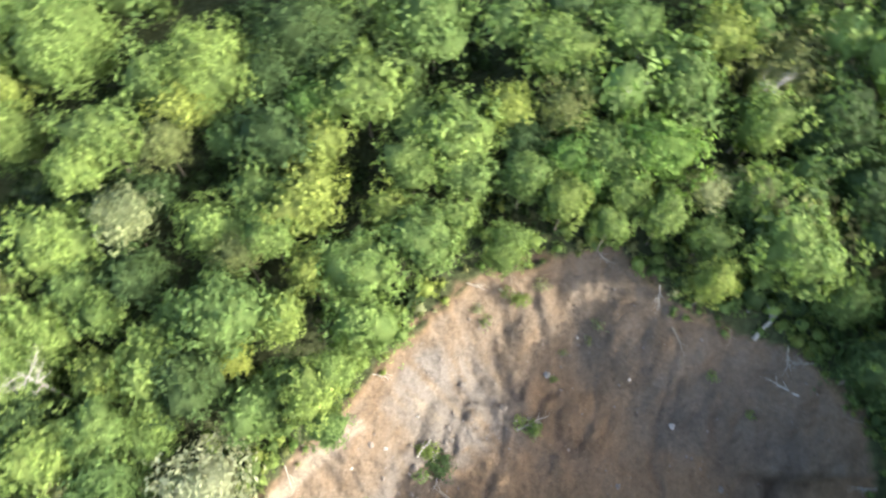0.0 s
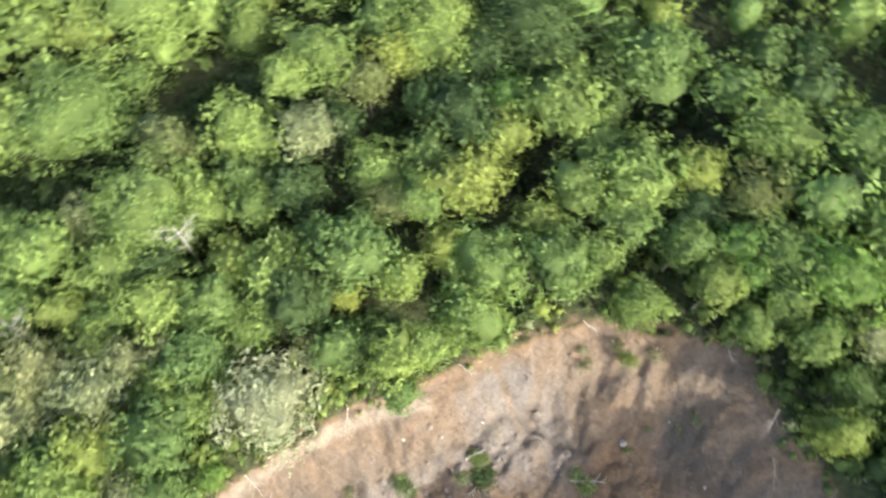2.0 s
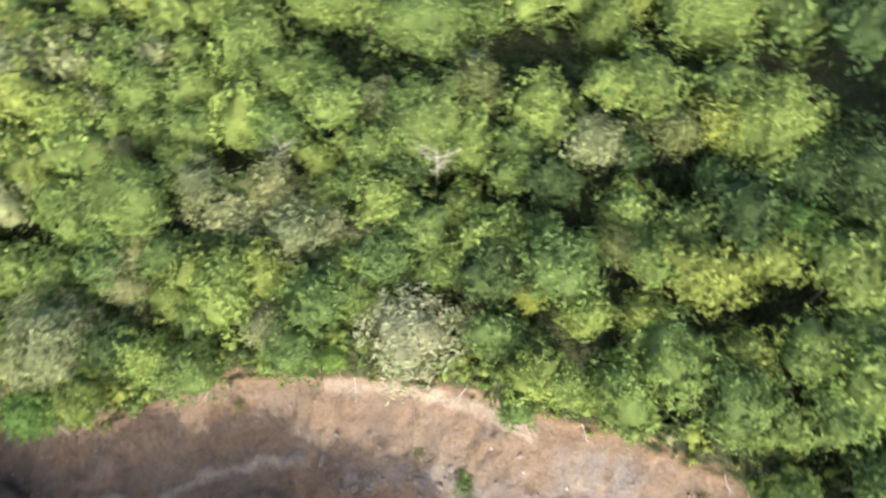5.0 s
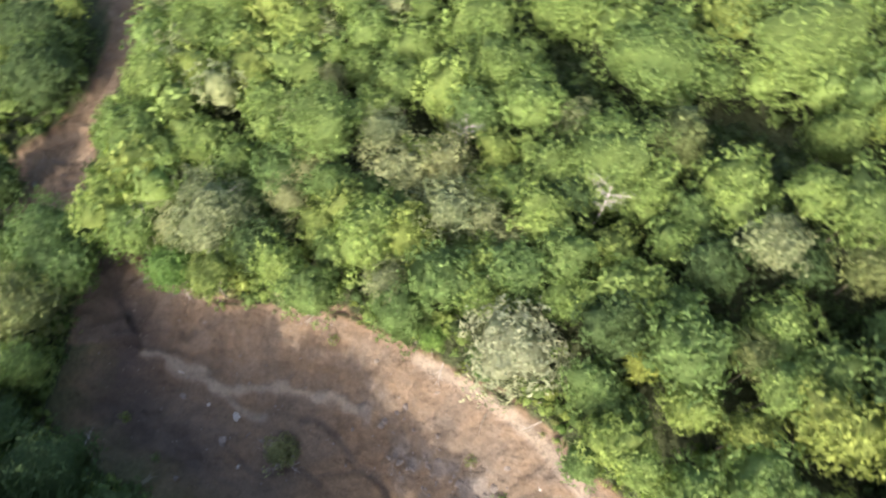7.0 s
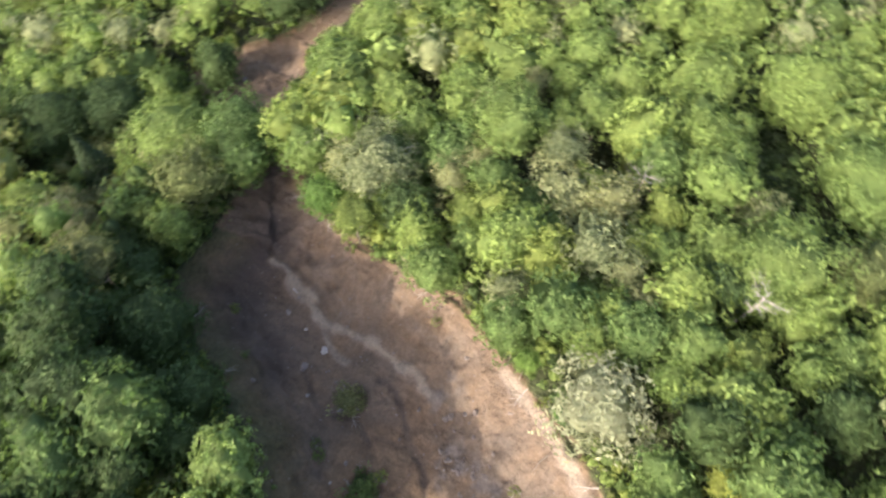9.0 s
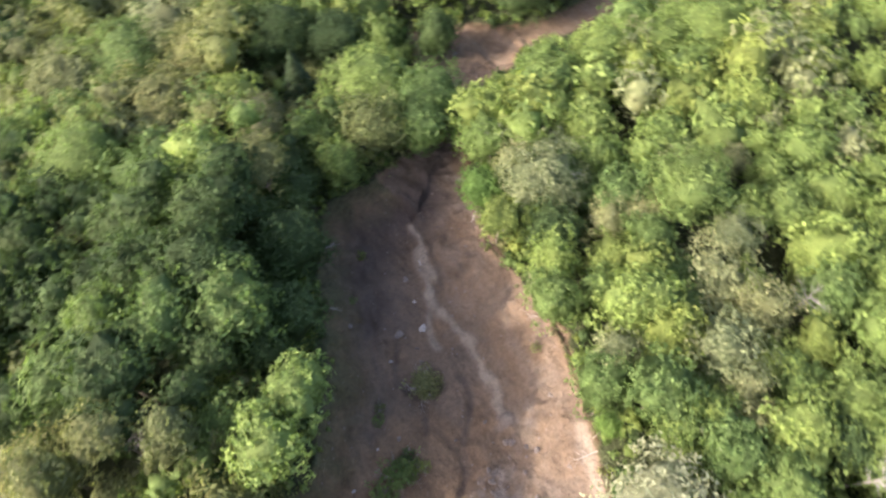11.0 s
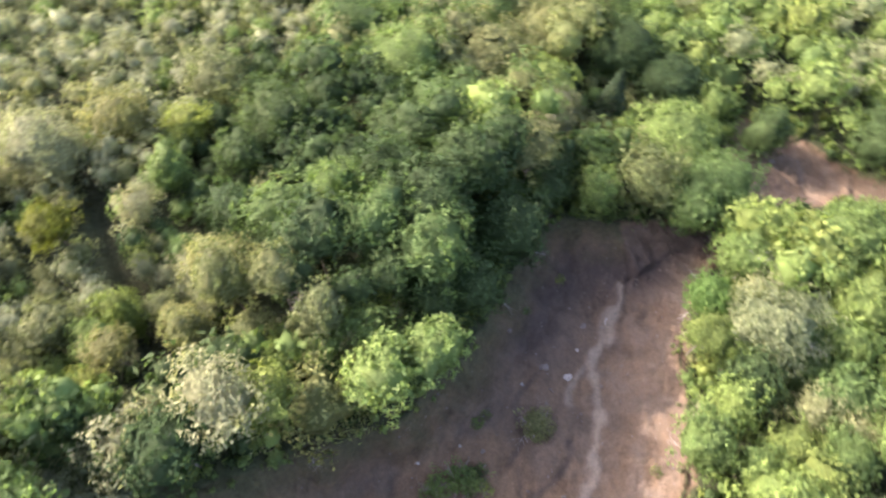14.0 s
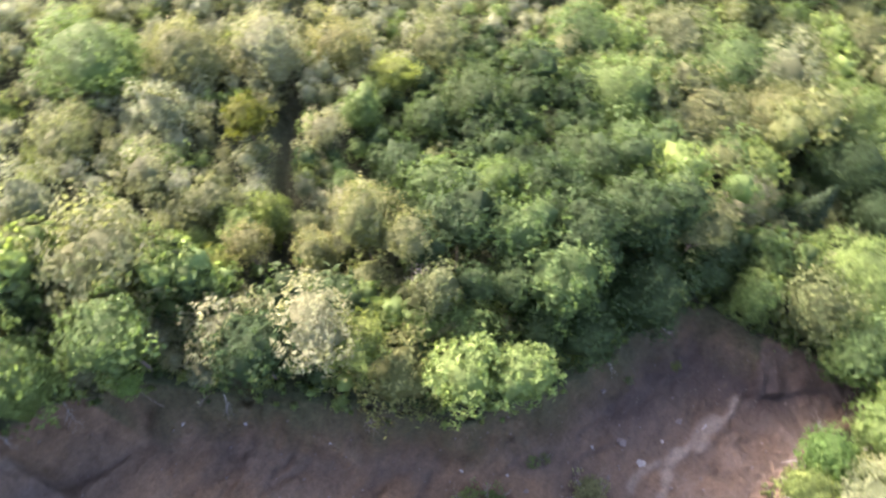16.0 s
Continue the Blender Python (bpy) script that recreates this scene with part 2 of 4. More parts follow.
def land(x, y):
    """Height of the ground and the masks of what covers it."""
    x, y = np.asarray(x, float), np.asarray(y, float)
    s = x * DOWN[0] + y * DOWN[1]
    z = -SLOPE * 160 * np.tanh(s / 160)
    dist, run, piece = line_distance(x, y, RIM, True)
    dist = dist + 2.6 * (octaves(x * 0.42, y * 0.42, 3, 4) - 0.5) * smooth(40, 5, dist)
    d = np.where(inside(x, y, RIM), dist, -dist)
    east = (piece >= EAST_FIRST) & (piece < EAST_LAST)
    low = piece >= EAST_LAST
    width = np.where(east, 4.5, np.where(low, 3.0, 9.0))
    depth = np.where(low, 1.6, 5.2) * (0.45 + 0.55 * smooth(-45, -8, y))
    bowl = smooth(0, 1, d / width)
    z = z - depth * bowl
    # steep lip under the roots
    z = z - 0.55 * smooth(0.0, 0.8, d)
    band = smooth(0.3, 2.5, d) * smooth(13, 6, d)
    west = ~east & ~low
    rill = ((octaves(run * 0.55 + 1.5 * octaves(x * 0.2, y * 0.2, 15), d * 0.16, 11, 4) - 0.5) * np.where(west, 0.9, 0.6) - 0.35 * smooth(0.62, 0.8, octaves(run * 0.35, d * 0.05, 17))) * band
    grooves = np.where(west, smooth(0.48, 0.66, octaves(run * 0.7 + 1.2 * octaves(x * 0.3, y * 0.3, 19), d * 0.07, 13, 3)), 0.0) * band
    rill = rill - 0.3 * grooves
    rill = rill + np.where(west, 0.42 * (octaves(run * 1.5 + 0.6 * octaves(x * 0.5, y * 0.5, 45), d * 0.09, 43, 2) - 0.5), 0.0) * band
    inner = smooth(1.0, 5.0, d)
    mound = ((octaves(x * 0.16, y * 0.16, 21) - 0.5) * 2.0 + (octaves(x * 0.9 + y * 0.3, y * 0.5, 31) - 0.5) * 0.5 + (octaves(x * 1.3, y * 1.3, 41, 2) - 0.5) * 0.35) * inner
    cross, along = x * -DOWN[1] + y * DOWN[0], s
    web = octaves(cross * 0.3 + 0.8 * octaves(x * 0.25, y * 0.25, 37), along * 0.09, 33, 3)
    channel = smooth(0.09, 0.0, np.abs(web - 0.5)) * inner * smooth(0.4, 0.55, octaves(x * 0.12, y * 0.12, 39))
    z = z - 0.4 * channel
    z = z + rill + mound + (octaves(x * 0.07, y * 0.07, 51) - 0.5) * 1.6 * smooth(2, -12, d)
    heap, _, _ = line_distance(x + 1.0 * np.sin(y * 0.6), y, RUBBLE)
    rubble = smooth(3.4, 0.6, heap + 2.0 * (octaves(x * 0.5, y * 0.5, 25) - 0.5)) * inner
    z = z + rubble * (0.4 + 1.1 * (octaves(x * 0.7, y * 0.7, 27, 4) - 0.5))
    gouge = smooth(6, 1.5, np.hypot(x - 2.5, y - 16.5)) * smooth(0.5, 0.75, octaves(run * 0.55, d * 0.04, 29, 3))
    z = z - 0.22 * gouge
    tdist, _, _ = line_distance(x, y, TRACK)
    road = smooth(2.9, 1.9, tdist + 0.8 * (octaves(x * 0.5, y * 0.5, 5) - 0.5))
    z = z - 0.35 * road
    ditch, _, _ = line_distance(x, y, TRENCH)
    trench = smooth(1.5, 0.7, ditch)
    z = z - 1.3 * trench
    # rivulets: a pale ridge of silt and a dark runnel
    sd, _, _ = line_distance(x + 0.5 * np.sin(y * 0.6) + 2.4 * (octaves(x * 0.35, y * 0.35, 69) - 0.5), y, [(-18.3, -33.1), (-15.8, -25.6), (-14.9, -20.0), (-15.1, -13.6), (-13.8, -8.1)])
    silt = smooth(0.95, 0.2, sd + 0.9 * (octaves(x * 0.8, y * 0.8, 65) - 0.5)) * smooth(0.34, 0.52, octaves(x * 0.5, y * 0.22, 61))
    silt = np.maximum(silt, 0.85 * smooth(3.2, 0.8, np.hypot((x + 0.3) * 0.9, y - 13.6) + 2.0 * (octaves(x * 0.5, y * 0.5, 63) - 0.5)))
    sd2, _, _ = line_distance(x + 0.6 * np.sin(y * 0.7), y, [(-12.4, -18.2), (-14.6, -24.2), (-17.3, -30.1)])
    silt = np.maximum(silt, 0.7 * smooth(0.7, 0.1, sd2))
    wd, _, _ = line_distance(x + 0.5 * np.sin(y * 0.9), y, [(-12.4, -14.2), (-10.9, -10.0), (-7.4, -6.1), (-4.6, -3.6), (1.0, -1.0), (8.0, 3.9)])
    wd2, _, _ = line_distance(x + 0.6 * np.sin(y * 0.8), y, [(-8.9, -34.5), (-9.9, -26.4), (-7.5, -18.4), (-6.7, -11.3)])
    wet_shade = np.maximum(0.62 * smooth(0.6, 0.05, wd + 0.5 * (octaves(x * 0.9, y * 0.9, 73) - 0.5)), 0.5 * smooth(0.6, 0.1, wd2)) * inner
    z = z + 0.28 * silt - 0.35 * wet_shade
    wet_shade = np.maximum(wet_shade, 0.45 * channel)
    # dark mud in the narrow neck, with its deep shade put into the colour
    wet_shade = np.maximum(wet_shade, 0.9 * smooth(9.5, 3.5, np.hypot((x + 19.5) * 0.8, y + 37.5) + 4.0 * (octaves(x * 0.25, y * 0.25, 67) - 0.5)) * inner * (1 - silt))
    # mud and painted tree shade along the lower eastern side
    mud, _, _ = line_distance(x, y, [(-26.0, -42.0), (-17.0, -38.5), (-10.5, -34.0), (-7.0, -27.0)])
    wet_shade = np.maximum(wet_shade, 0.72 * smooth(8.5, 1.0, mud + 6.0 * (octaves(x * 0.25 + 9, y * 0.25, 67) - 0.5)) * inner * (1 - silt))
    clay = smooth(0.5, 0.68, octaves(x * 0.13 + 4.3, y * 0.13 + 2.1, 71)) * inner
    blue = 0.6 * smooth(7.5, 2, np.hypot(x - 21.5, (y - 15.0) * 1.4)) * smooth(0.30, 0.55, octaves(x * 0.3, y * 0.3, 81))
    clay = np.maximum(clay, rubble * smooth(0.3, 0.6, octaves(x * 0.9, y * 0.9, 83)))
    clay = np.maximum(clay, 0.9 * grooves * smooth(0.4, 0.6, octaves(x * 0.15 + 7, y * 0.15, 87)))
    chalk = smooth(6.5, 2.0, np.hypot((x + 0.2) * 0.8 + (y - 15.2) * 0.3, (y - 15.2) * 0.9) + 2.5 * (octaves(x * 0.5, y * 0.5, 95) - 0.5)) * smooth(0.36, 0.58, octaves(run * 1.6, d * 0.10, 97, 3))
    ledge, _, _ = line_distance(x, y, [(-17.6, -3.0), (-14.4, 3.4), (-10.8, 8.4), (-6.8, 11.9)])
    silt = np.maximum(silt, 0.8 * smooth(0.8, 0.2, ledge + 0.8 * (octaves(x * 0.6, y * 0.6, 85) - 0.5)))
    clay = np.maximum(clay, 0.8 * smooth(8, 2, np.hypot((x + 8.5) * 1.5, y + 30)))
    scarp = np.where(west, smooth(0, 0.6, d) * smooth(9.5, 6.0, d + 3.0 * (octaves(x * 0.3, y * 0.3, 91) - 0.5)), np.where(low, smooth(0, 1, d), 0.0))
    weedy = smooth(0.0, 4.5, d + 3.0 * (octaves(x * 0.5, y * 0.5, 93) - 0.5))
    # ditch floor stays near the dark litter colour, standing in for its shade
    bare = np.maximum(np.where(east & (y < 4), 0.25 + 0.75 * weedy, 1.0) * smooth(-0.45, 0.25, d), np.maximum(road, 0.12 * trench))
    return z, {"bare": bare, "scarp": np.maximum(scarp, road * 0.8), "clay": np.maximum(clay * 0.4, blue), "silt": silt, "wet_shade": wet_shade, "chalk": np.maximum(chalk, 0.8 * rubble * smooth(0.42, 0.62, octaves(x * 0.8, y * 0.8, 89))) * smooth(0.8, 2.0, d), "d": d, "track": tdist, "ditch": ditch}


def height(x, y):
    return float(land(np.array([x]), np.array([y]))[0][0])


def axis(lo, hi, step, far):
    mid = list(np.arange(lo, hi + 0.01, step))
    out, h, v = [], step, hi
    while v < far:
        h *= 1.17
        v += h
        out.append(v)
    back, h, v = [], step, lo
    while v > -far:
        h *= 1.17
        v -= h
        back.append(v)
    return np.array(back[::-1] + mid + out)


def sheet(name, xs, ys, mat):
    gx, gy = np.meshgrid(xs, ys)
    z, masks = land(gx, gy)
    n, m = len(xs), len(ys)
    co = np.stack([gx, gy, z], -1).reshape(-1, 3)
    idx = np.arange(n * m).reshape(m, n)
    quads = np.stack([idx[:-1, :-1], idx[:-1, 1:], idx[1:, 1:], idx[1:, :-1]], -1).reshape(-1, 4)
    me = quad_mesh(name, co, quads, mat)
    me.polygons.foreach_set("use_smooth", np.ones(len(quads), bool))
    for key in ("bare", "scarp", "clay", "silt", "wet_shade", "chalk"):
        at = me.attributes.new(key, "FLOAT", "POINT")
        at.data.foreach_set("value", masks[key].astype(np.float32).ravel())
    return me


def quad_mesh(name, co, quads, mat, slots=None, soft=False):
    me = bpy.data.meshes.new(name)
    me.vertices.add(len(co))
    me.vertices.foreach_set("co", np.asarray(co, np.float32).ravel())
    me.loops.add(quads.size)
    me.loops.foreach_set("vertex_index", quads.astype(np.int32).ravel())
    me.polygons.add(len(quads))
    me.polygons.foreach_set("loop_start", np.arange(0, quads.size, quads.shape[1], dtype=np.int32))
    for one in (mat if isinstance(mat, list) else [mat]):
        me.materials.append(one)
    if slots is not None:
        me.polygons.foreach_set("material_index", np.asarray(slots, np.int32))
    if soft:
        me.polygons.foreach_set("use_smooth", np.ones(len(quads), bool))
    me.update(calc_edges=True)
    return me


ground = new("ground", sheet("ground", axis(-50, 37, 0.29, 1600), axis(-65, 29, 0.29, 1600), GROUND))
tagged(ground, "steep hillside with a bare brown landslip and leaf litter", "ground", kind="structure")


# ---- trees ----
def leaves(points, normals, size, rng, along=None):
    """Folded diamond leaves at the points, facing along the normals and pointing along a direction."""
    n = len(points)
    nm = normals / np.linalg.norm(normals, axis=1, keepdims=True)
    t = rng.normal(size=(n, 3)) if along is None else along + rng.normal(size=(n, 3)) * 0.25
    t -= nm * np.sum(t * nm, 1, keepdims=True)
    t /= np.linalg.norm(t, axis=1, keepdims=True)
    b = np.cross(nm, t)
    sz = size * rng.uniform(0.65, 1.35, (n, 1))
    co = np.stack([points - t * sz, points + b * sz * 0.42 + nm * sz * 0.12, points + t * sz, points - b * sz * 0.42 + nm * sz * 0.12], 1)
    return co.reshape(-1, 3)


def ball(level):
    bm = bmesh.new()
    bmesh.ops.create_icosphere(bm, subdivisions=level, radius=1)
    co, faces = np.array([v.co[:] for v in bm.verts]), np.array([[v.index for v in f.verts] for f in bm.faces])
    bm.free()
    return co, faces


BALL = {k: ball(k) for k in (1, 2, 3)}


def crown_shape(seed, lobes, tufts, per, size, tall=1.2, open_=0.0, level=2, shell=0.90):
    """Corners and triangles of a crown one unit in radius and two times tall units high: the outer skin of a body and its
    lobes, from the top down to a hanging skirt, set close with tufts of small drooping leaves."""
    rng = np.random.RandomState(seed)
    bulge, lean, start = rng.uniform(0, 6.28, 3), rng.uniform(-0.16, 0.16, 2), rng.uniform(0, 6.28)
    centres, radii = [(0, 0, -0.05)], [0.70]
    for k in range(lobes):
        az = start + k * 2.4 + rng.uniform(-0.5, 0.5)
        up = 0.95 - 1.6 * k / lobes + rng.uniform(-0.1, 0.1)
        big = rng.uniform(0.17, 0.40)
        side = math.sqrt(max(0.0, 1 - up * up)) if up > 0 else 1 - 0.3 * up * up
        out = (1.0 - big) * (1 + 0.16 * math.sin(2 * az + bulge[0]) + 0.1 * math.sin(3 * az + bulge[1])) * rng.uniform(0.86, 1.2)
        centres.append((math.cos(az) * side * out + lean[0] * up, math.sin(az) * side * out + lean[1] * up, up * out))
        radii.append(big)
    centres, radii = np.array(centres), np.array(radii)

    def skin(way):
        """How far out the crown reaches along each way, and which lobe is met there."""
        along = way @ centres.T
        inner = along ** 2 - np.sum(centres ** 2, 1) + radii ** 2
        far = np.where(inner > 0, along + np.sqrt(np.maximum(inner, 0)), 0)
        lobe = np.argmax(far, 1)
        return far[np.arange(len(way)), lobe], lobe

    stretch = np.array([1, 1, tall])
    ball_co, ball_faces = BALL[level]
    reach, _ = skin(ball_co)
    w = ball_co * 3.0 + rng.uniform(0, 40, 3)
    knobs = 0.90 + 0.34 * (octaves(w[:, 0] + w[:, 2] * 0.7 + 60, w[:, 1] - w[:, 2] * 0.7 + 60, 200, 3) - 0.5)
    co = [ball_co * (reach * knobs * (shell - 0.3 * open_))[:, None] * stretch]
    way = rng.normal(size=(tufts * 2, 3))
    way /= np.linalg.norm(way, axis=1, keepdims=True)
    way = way[(way[:, 2] > -0.75) & (way[:, 2] > rng.uniform(-1.6, 0.3, len(way)))][:tufts]
    reach, lobe = skin(way)
    spot = way * reach[:, None]
    facing = spot - centres[lobe]
    facing = 0.75 * way + 0.45 * facing / np.linalg.norm(facing, axis=1, keepdims=True) + rng.normal(size=way.shape) * 0.22
    pts, nms, ways = [], [], []
    for e, v, n in zip(spot * (rng.uniform(0.86, 1.06 + 0.06 * open_, (len(way), 1)) + 0.13 * rng.random((len(way), 1)) ** 6), way, facing):
        m = max(2, int(per * rng.uniform(0.6, 1.4)))
        q = rng.normal(size=(m, 3)) * 0.7 + v * 0.4
        q[:, 2] -= 0.45
        q /= np.linalg.norm(q, axis=1, keepdims=True)
        ways.append(q)
        pts.append((e + rng.normal(size=(m, 3)) * 0.045 * (1 + open_)) * stretch)
        nms.append(n / stretch + rng.normal(size=(m, 3)) * 0.42)
    return close(co, [ball_faces], len(ball_co), pts, nms, size, rng, np.concatenate(ways))


def close(co, faces, total, pts, nms, size, rng, along=None):
    lf = leaves(np.concatenate(pts), np.concatenate(nms), size, rng, along)
    q = np.arange(len(lf)).reshape(-1, 4) + total
    co.append(lf)
    faces.append(np.concatenate([q[:, [0, 1, 2]], q[:, [0, 2, 3]]]))
    return np.concatenate(co).astype(np.float32), np.concatenate(faces)


def conifer_shape(seed, per=1500, size=0.085):
    rng = np.random.RandomState(seed)
    h = rng.uniform(0, 1, per) ** 0.75
    tier = 0.78 + 0.22 * np.abs(np.sin(h * 26))
    az = rng.uniform(0, 2 * math.pi, per)
    r = (1 - h) * 0.95 * tier * rng.uniform(0.6, 1.0, per)
    p = np.stack([np.cos(az) * r, np.sin(az) * r, h * 3.0 - 1.6], 1)
    nrm = np.stack([np.cos(az) * 0.6, np.sin(az) * 0.6, np.full(per, 0.7)], 1) + rng.normal(size=(per, 3)) * 0.3
    return close([], [], 0, [p], [nrm], size, rng)


def leaf_mesh(name, shape, mat):
    return quad_mesh(name, shape[0], shape[1], mat, soft=True)


def tube(bm, a, b, ra, rb, sides=6):
    a, b = Vector(a), Vector(b)
    turn = (b - a).to_track_quat("Z", "Y").to_matrix()
    rings = []
    for p, r in ((a, ra), (b, rb)):
        rings.append([bm.verts.new(p + turn @ Vector((math.cos(k / sides * 2 * math.pi) * r, math.sin(k / sides * 2 * math.pi) * r, 0))) for k in range(sides)])
    for k in range(sides):
        bm.faces.new((rings[0][k], rings[0][(k + 1) % sides], rings[1][(k + 1) % sides], rings[1][k]))
    bm.faces.new(rings[1])
    bm.faces.new(rings[0][::-1])


def bm_mesh(name, bm, mat):
    me = bpy.data.meshes.new(name)
    bmesh.ops.recalc_face_normals(bm, faces=bm.faces)
    bm.to_mesh(me)
    bm.free()
    me.materials.append(mat)
    return me


def trunk_mesh(seed, length=1.0):
    """Tapered, slightly bent trunk with limbs; one unit up to the crown's centre."""
    rng = random.Random(seed)
    bm = bmesh.new()
    p, r = Vector((0, 0, -0.12)), 0.034
    for k in range(5):
        q = p + Vector((rng.uniform(-0.03, 0.03), rng.uniform(-0.03, 0.03), 0.25))
        tube(bm, p, q, r, r * 0.82)
        if k >= 2:
            for j in range(2):
                az = rng.uniform(0, 6.28)
                e = q + Vector((math.cos(az) * 0.28, math.sin(az) * 0.28, rng.uniform(0.1, 0.25)))
                tube(bm, q, e, r * 0.5, r * 0.15, 5)
        p, r = q, r * 0.82
    return bm_mesh("trunk", bm, BARK)


CROWN_TALL = (1.0, 1.35, 0.85, 1.55, 1.15)
CROWNS = [leaf_mesh("crown", crown_shape(100 + k, 15 + 3 * (k % 4), 470, 4.5, 0.068, CROWN_TALL[k % 5]), LEAF["green"]) for k in range(15)]
AIRY = [leaf_mesh("crown", crown_shape(300 + k, 18, 500, 4.5, 0.056, CROWN_TALL[k % 5], 0.45), LEAF["pale"]) for k in range(5)]
CONE = leaf_mesh("crown", conifer_shape(5), LEAF["conifer"])
BROAD = [leaf_mesh("crown", crown_shape(800 + k, 26 + 3 * k, 1050, 5, 0.043, CROWN_TALL[k % 5]), LEAF["green"]) for k in range(5)]
TRUNKS = [trunk_mesh(k) for k in range(5)]
AIRY_KINDS = ("pale", "whitish", "tan", "olive", "dry_pale", "dry_olive")
WORDS = {"light": "light green", "green": "mid-green", "olive": "olive-green", "pale": "pale grey-green", "dark": "dark green",
         "yellow_green": "yellow-green", "bright_yellow": "bright yellow-green", "fresh_green": "fresh vivid green", "whitish": "whitish silvery",
         "tan": "pale tan dry", "dry_green": "dull green", "conifer": "dark green", "mustard": "mustard yellow", "lime": "bright lime green", "dry_pale": "pale dry green", "dry_olive": "brownish olive"}


def tree(x, y, width, kind, rng, centre=6.0):
    r = width / 2
    near_rim = float(land(np.array([x]), np.array([y]))[1]["d"][0])
    lower = -50 < y < -21
    if centre == 6.0 and -34 < x < -14 and -68 < y < -44:
        centre = 4.2
    elif kind == "lime":
        centre = 8.5
    elif kind == "mustard":
        centre = 7.6
    elif centre == 6.0 and -21 <= y < -12.5 and x > 0:
        centre = 5.6
    elif centre == 6.0 and x > -8 and y < 14 and (-18 if lower else -13) < near_rim and not (lower and near_rim > -5.5):
        # the eastern bank carries taller trees, standing a little nearer the rim
        top = 11.5 if lower else 9.8
        k = (EYE_Z - height(x, y) - top) / (EYE_Z - height(x, y) - 6.0)
        if land(np.array([x * k]), np.array([y * k]))[1]["d"][0] < -0.3:
            x, y, centre = x * k, y * k, top
        else:
            centre = 8.0
    base = height(x, y)
    name = "conifer_tree" if kind == "conifer" else "broadleaf_tree" if width > 3.4 else "young_tree"
    t = new(name)
    t.location = (x, y, base)
    where = "at the rim of the landslip" if abs(near_rim) < 4 else "standing in dense hillside forest"
    shape = "conical conifer" if kind == "conifer" else "leafy broadleaf tree" if kind not in AIRY_KINDS else "open-crowned broadleaf tree"
    tagged(t, f"{WORDS[kind]} {shape} {where}", "tree", "forest trees")
    tr = new("trunk", rng.choice(TRUNKS))
    tr.parent = t
    tr.scale = (min(centre * 0.8, r * 1.7), min(centre * 0.8, r * 1.7), centre * 0.88)
    tr.rotation_euler = (0, 0, rng.uniform(0, 6.28))
    airy = kind in AIRY_KINDS and rng.random() < 0.75
    shapes = AIRY if airy or kind == "whitish" else BROAD if width > 7.6 else CROWNS
    pick = rng.randrange(len(shapes))
    rx, ry = r * rng.uniform(1.08, 1.28), r * rng.uniform(1.08, 1.28)
    if kind == "conifer":
        me, rz, at = CONE, min(r, 3.6) * rng.uniform(1.0, 1.3), centre
    else:
        me, tall = shapes[pick], CROWN_TALL[pick % 5]
        top = centre + min(r, 3.6) * rng.uniform(0.85, 1.25)
        rz = min(r * rng.uniform(1.0, 1.25), (top - 0.4) / (1.75 * tall))
        at = top - rz * tall
    cr = new("crown", me)
    cr.parent = t
    cr.location = (0, 0, at)
    cr.scale = (rx, ry, rz)
    cr.rotation_euler = (rng.uniform(-0.15, 0.15), rng.uniform(-0.15, 0.15), rng.uniform(0, 6.28))
    cr.material_slots[0].link = "OBJECT"
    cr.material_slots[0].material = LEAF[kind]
    return t


KEY_TREES = []  # x, y, crown width, leaf kind
for X, Y, W in ((-17.5, 5.1, 8.8),):
    KEY_TREES.append((X, Y, W, "whitish"))
for X, Y, W in ((39.1, -25.7, 4.5), (13.7, -30.8, 3.6),):
    KEY_TREES.append((X, Y, W, "mustard"))
for X, Y, W in ((-27.9, -4.6, 6.4), (3.8, 35.9, 4.4), (20.5, 42.2, 5.3), (-16.0, 14.8, 2.9),):
    KEY_TREES.append((X, Y, W, "bright_yellow"))
for X, Y, W in ((6.0, -15.3, 6.4), (2.1, -18.4, 5.4),):
    KEY_TREES.append((X, Y, W, "lime"))
for X, Y, W in ((-30.0, -48.5, 8.8), (-24.8, -41.5, 6.8), (-27.1, 38.9, 6.0), (-29.6, 31.7, 6.4), (-36.3, 30.4, 4.7), (-3.0, 42.5, 7.0), (-8.0, 36.1, 6.7), (0.8, 30.0, 4.6), (-2.3, 24.3, 5.3), (13.6, 43.0, 5.7), (5.3, 30.3, 4.6), (17.3, 38.7, 6.5), (4.3, 24.8, 3.7), (-20.5, 17.5, 4.4), (-14.2, 11.6, 4.6), (-24.2, 4.6, 5.4), (-8.5, 10.6, 3.2), (16.5, 27.8, 3.9), (12.2, 26.7, 2.9), (-13.2, 51.5, 5.2), (-41.8, 0.6, 5.9), (-46.8, -8.0, 6.3), (-3.7, 30.3, 4.6), (-36.1, -19.5, 7.3), (-22.1, -13.4, 5.3), (-49.8, -48.1, 5.2), (-33.3, -13.4, 4.7), (1.2, -74.8, 10.3), (-13.4, -46.8, 5.6), (4.2, -52.1, 10.3),):
    KEY_TREES.append((X, Y, W, "green"))
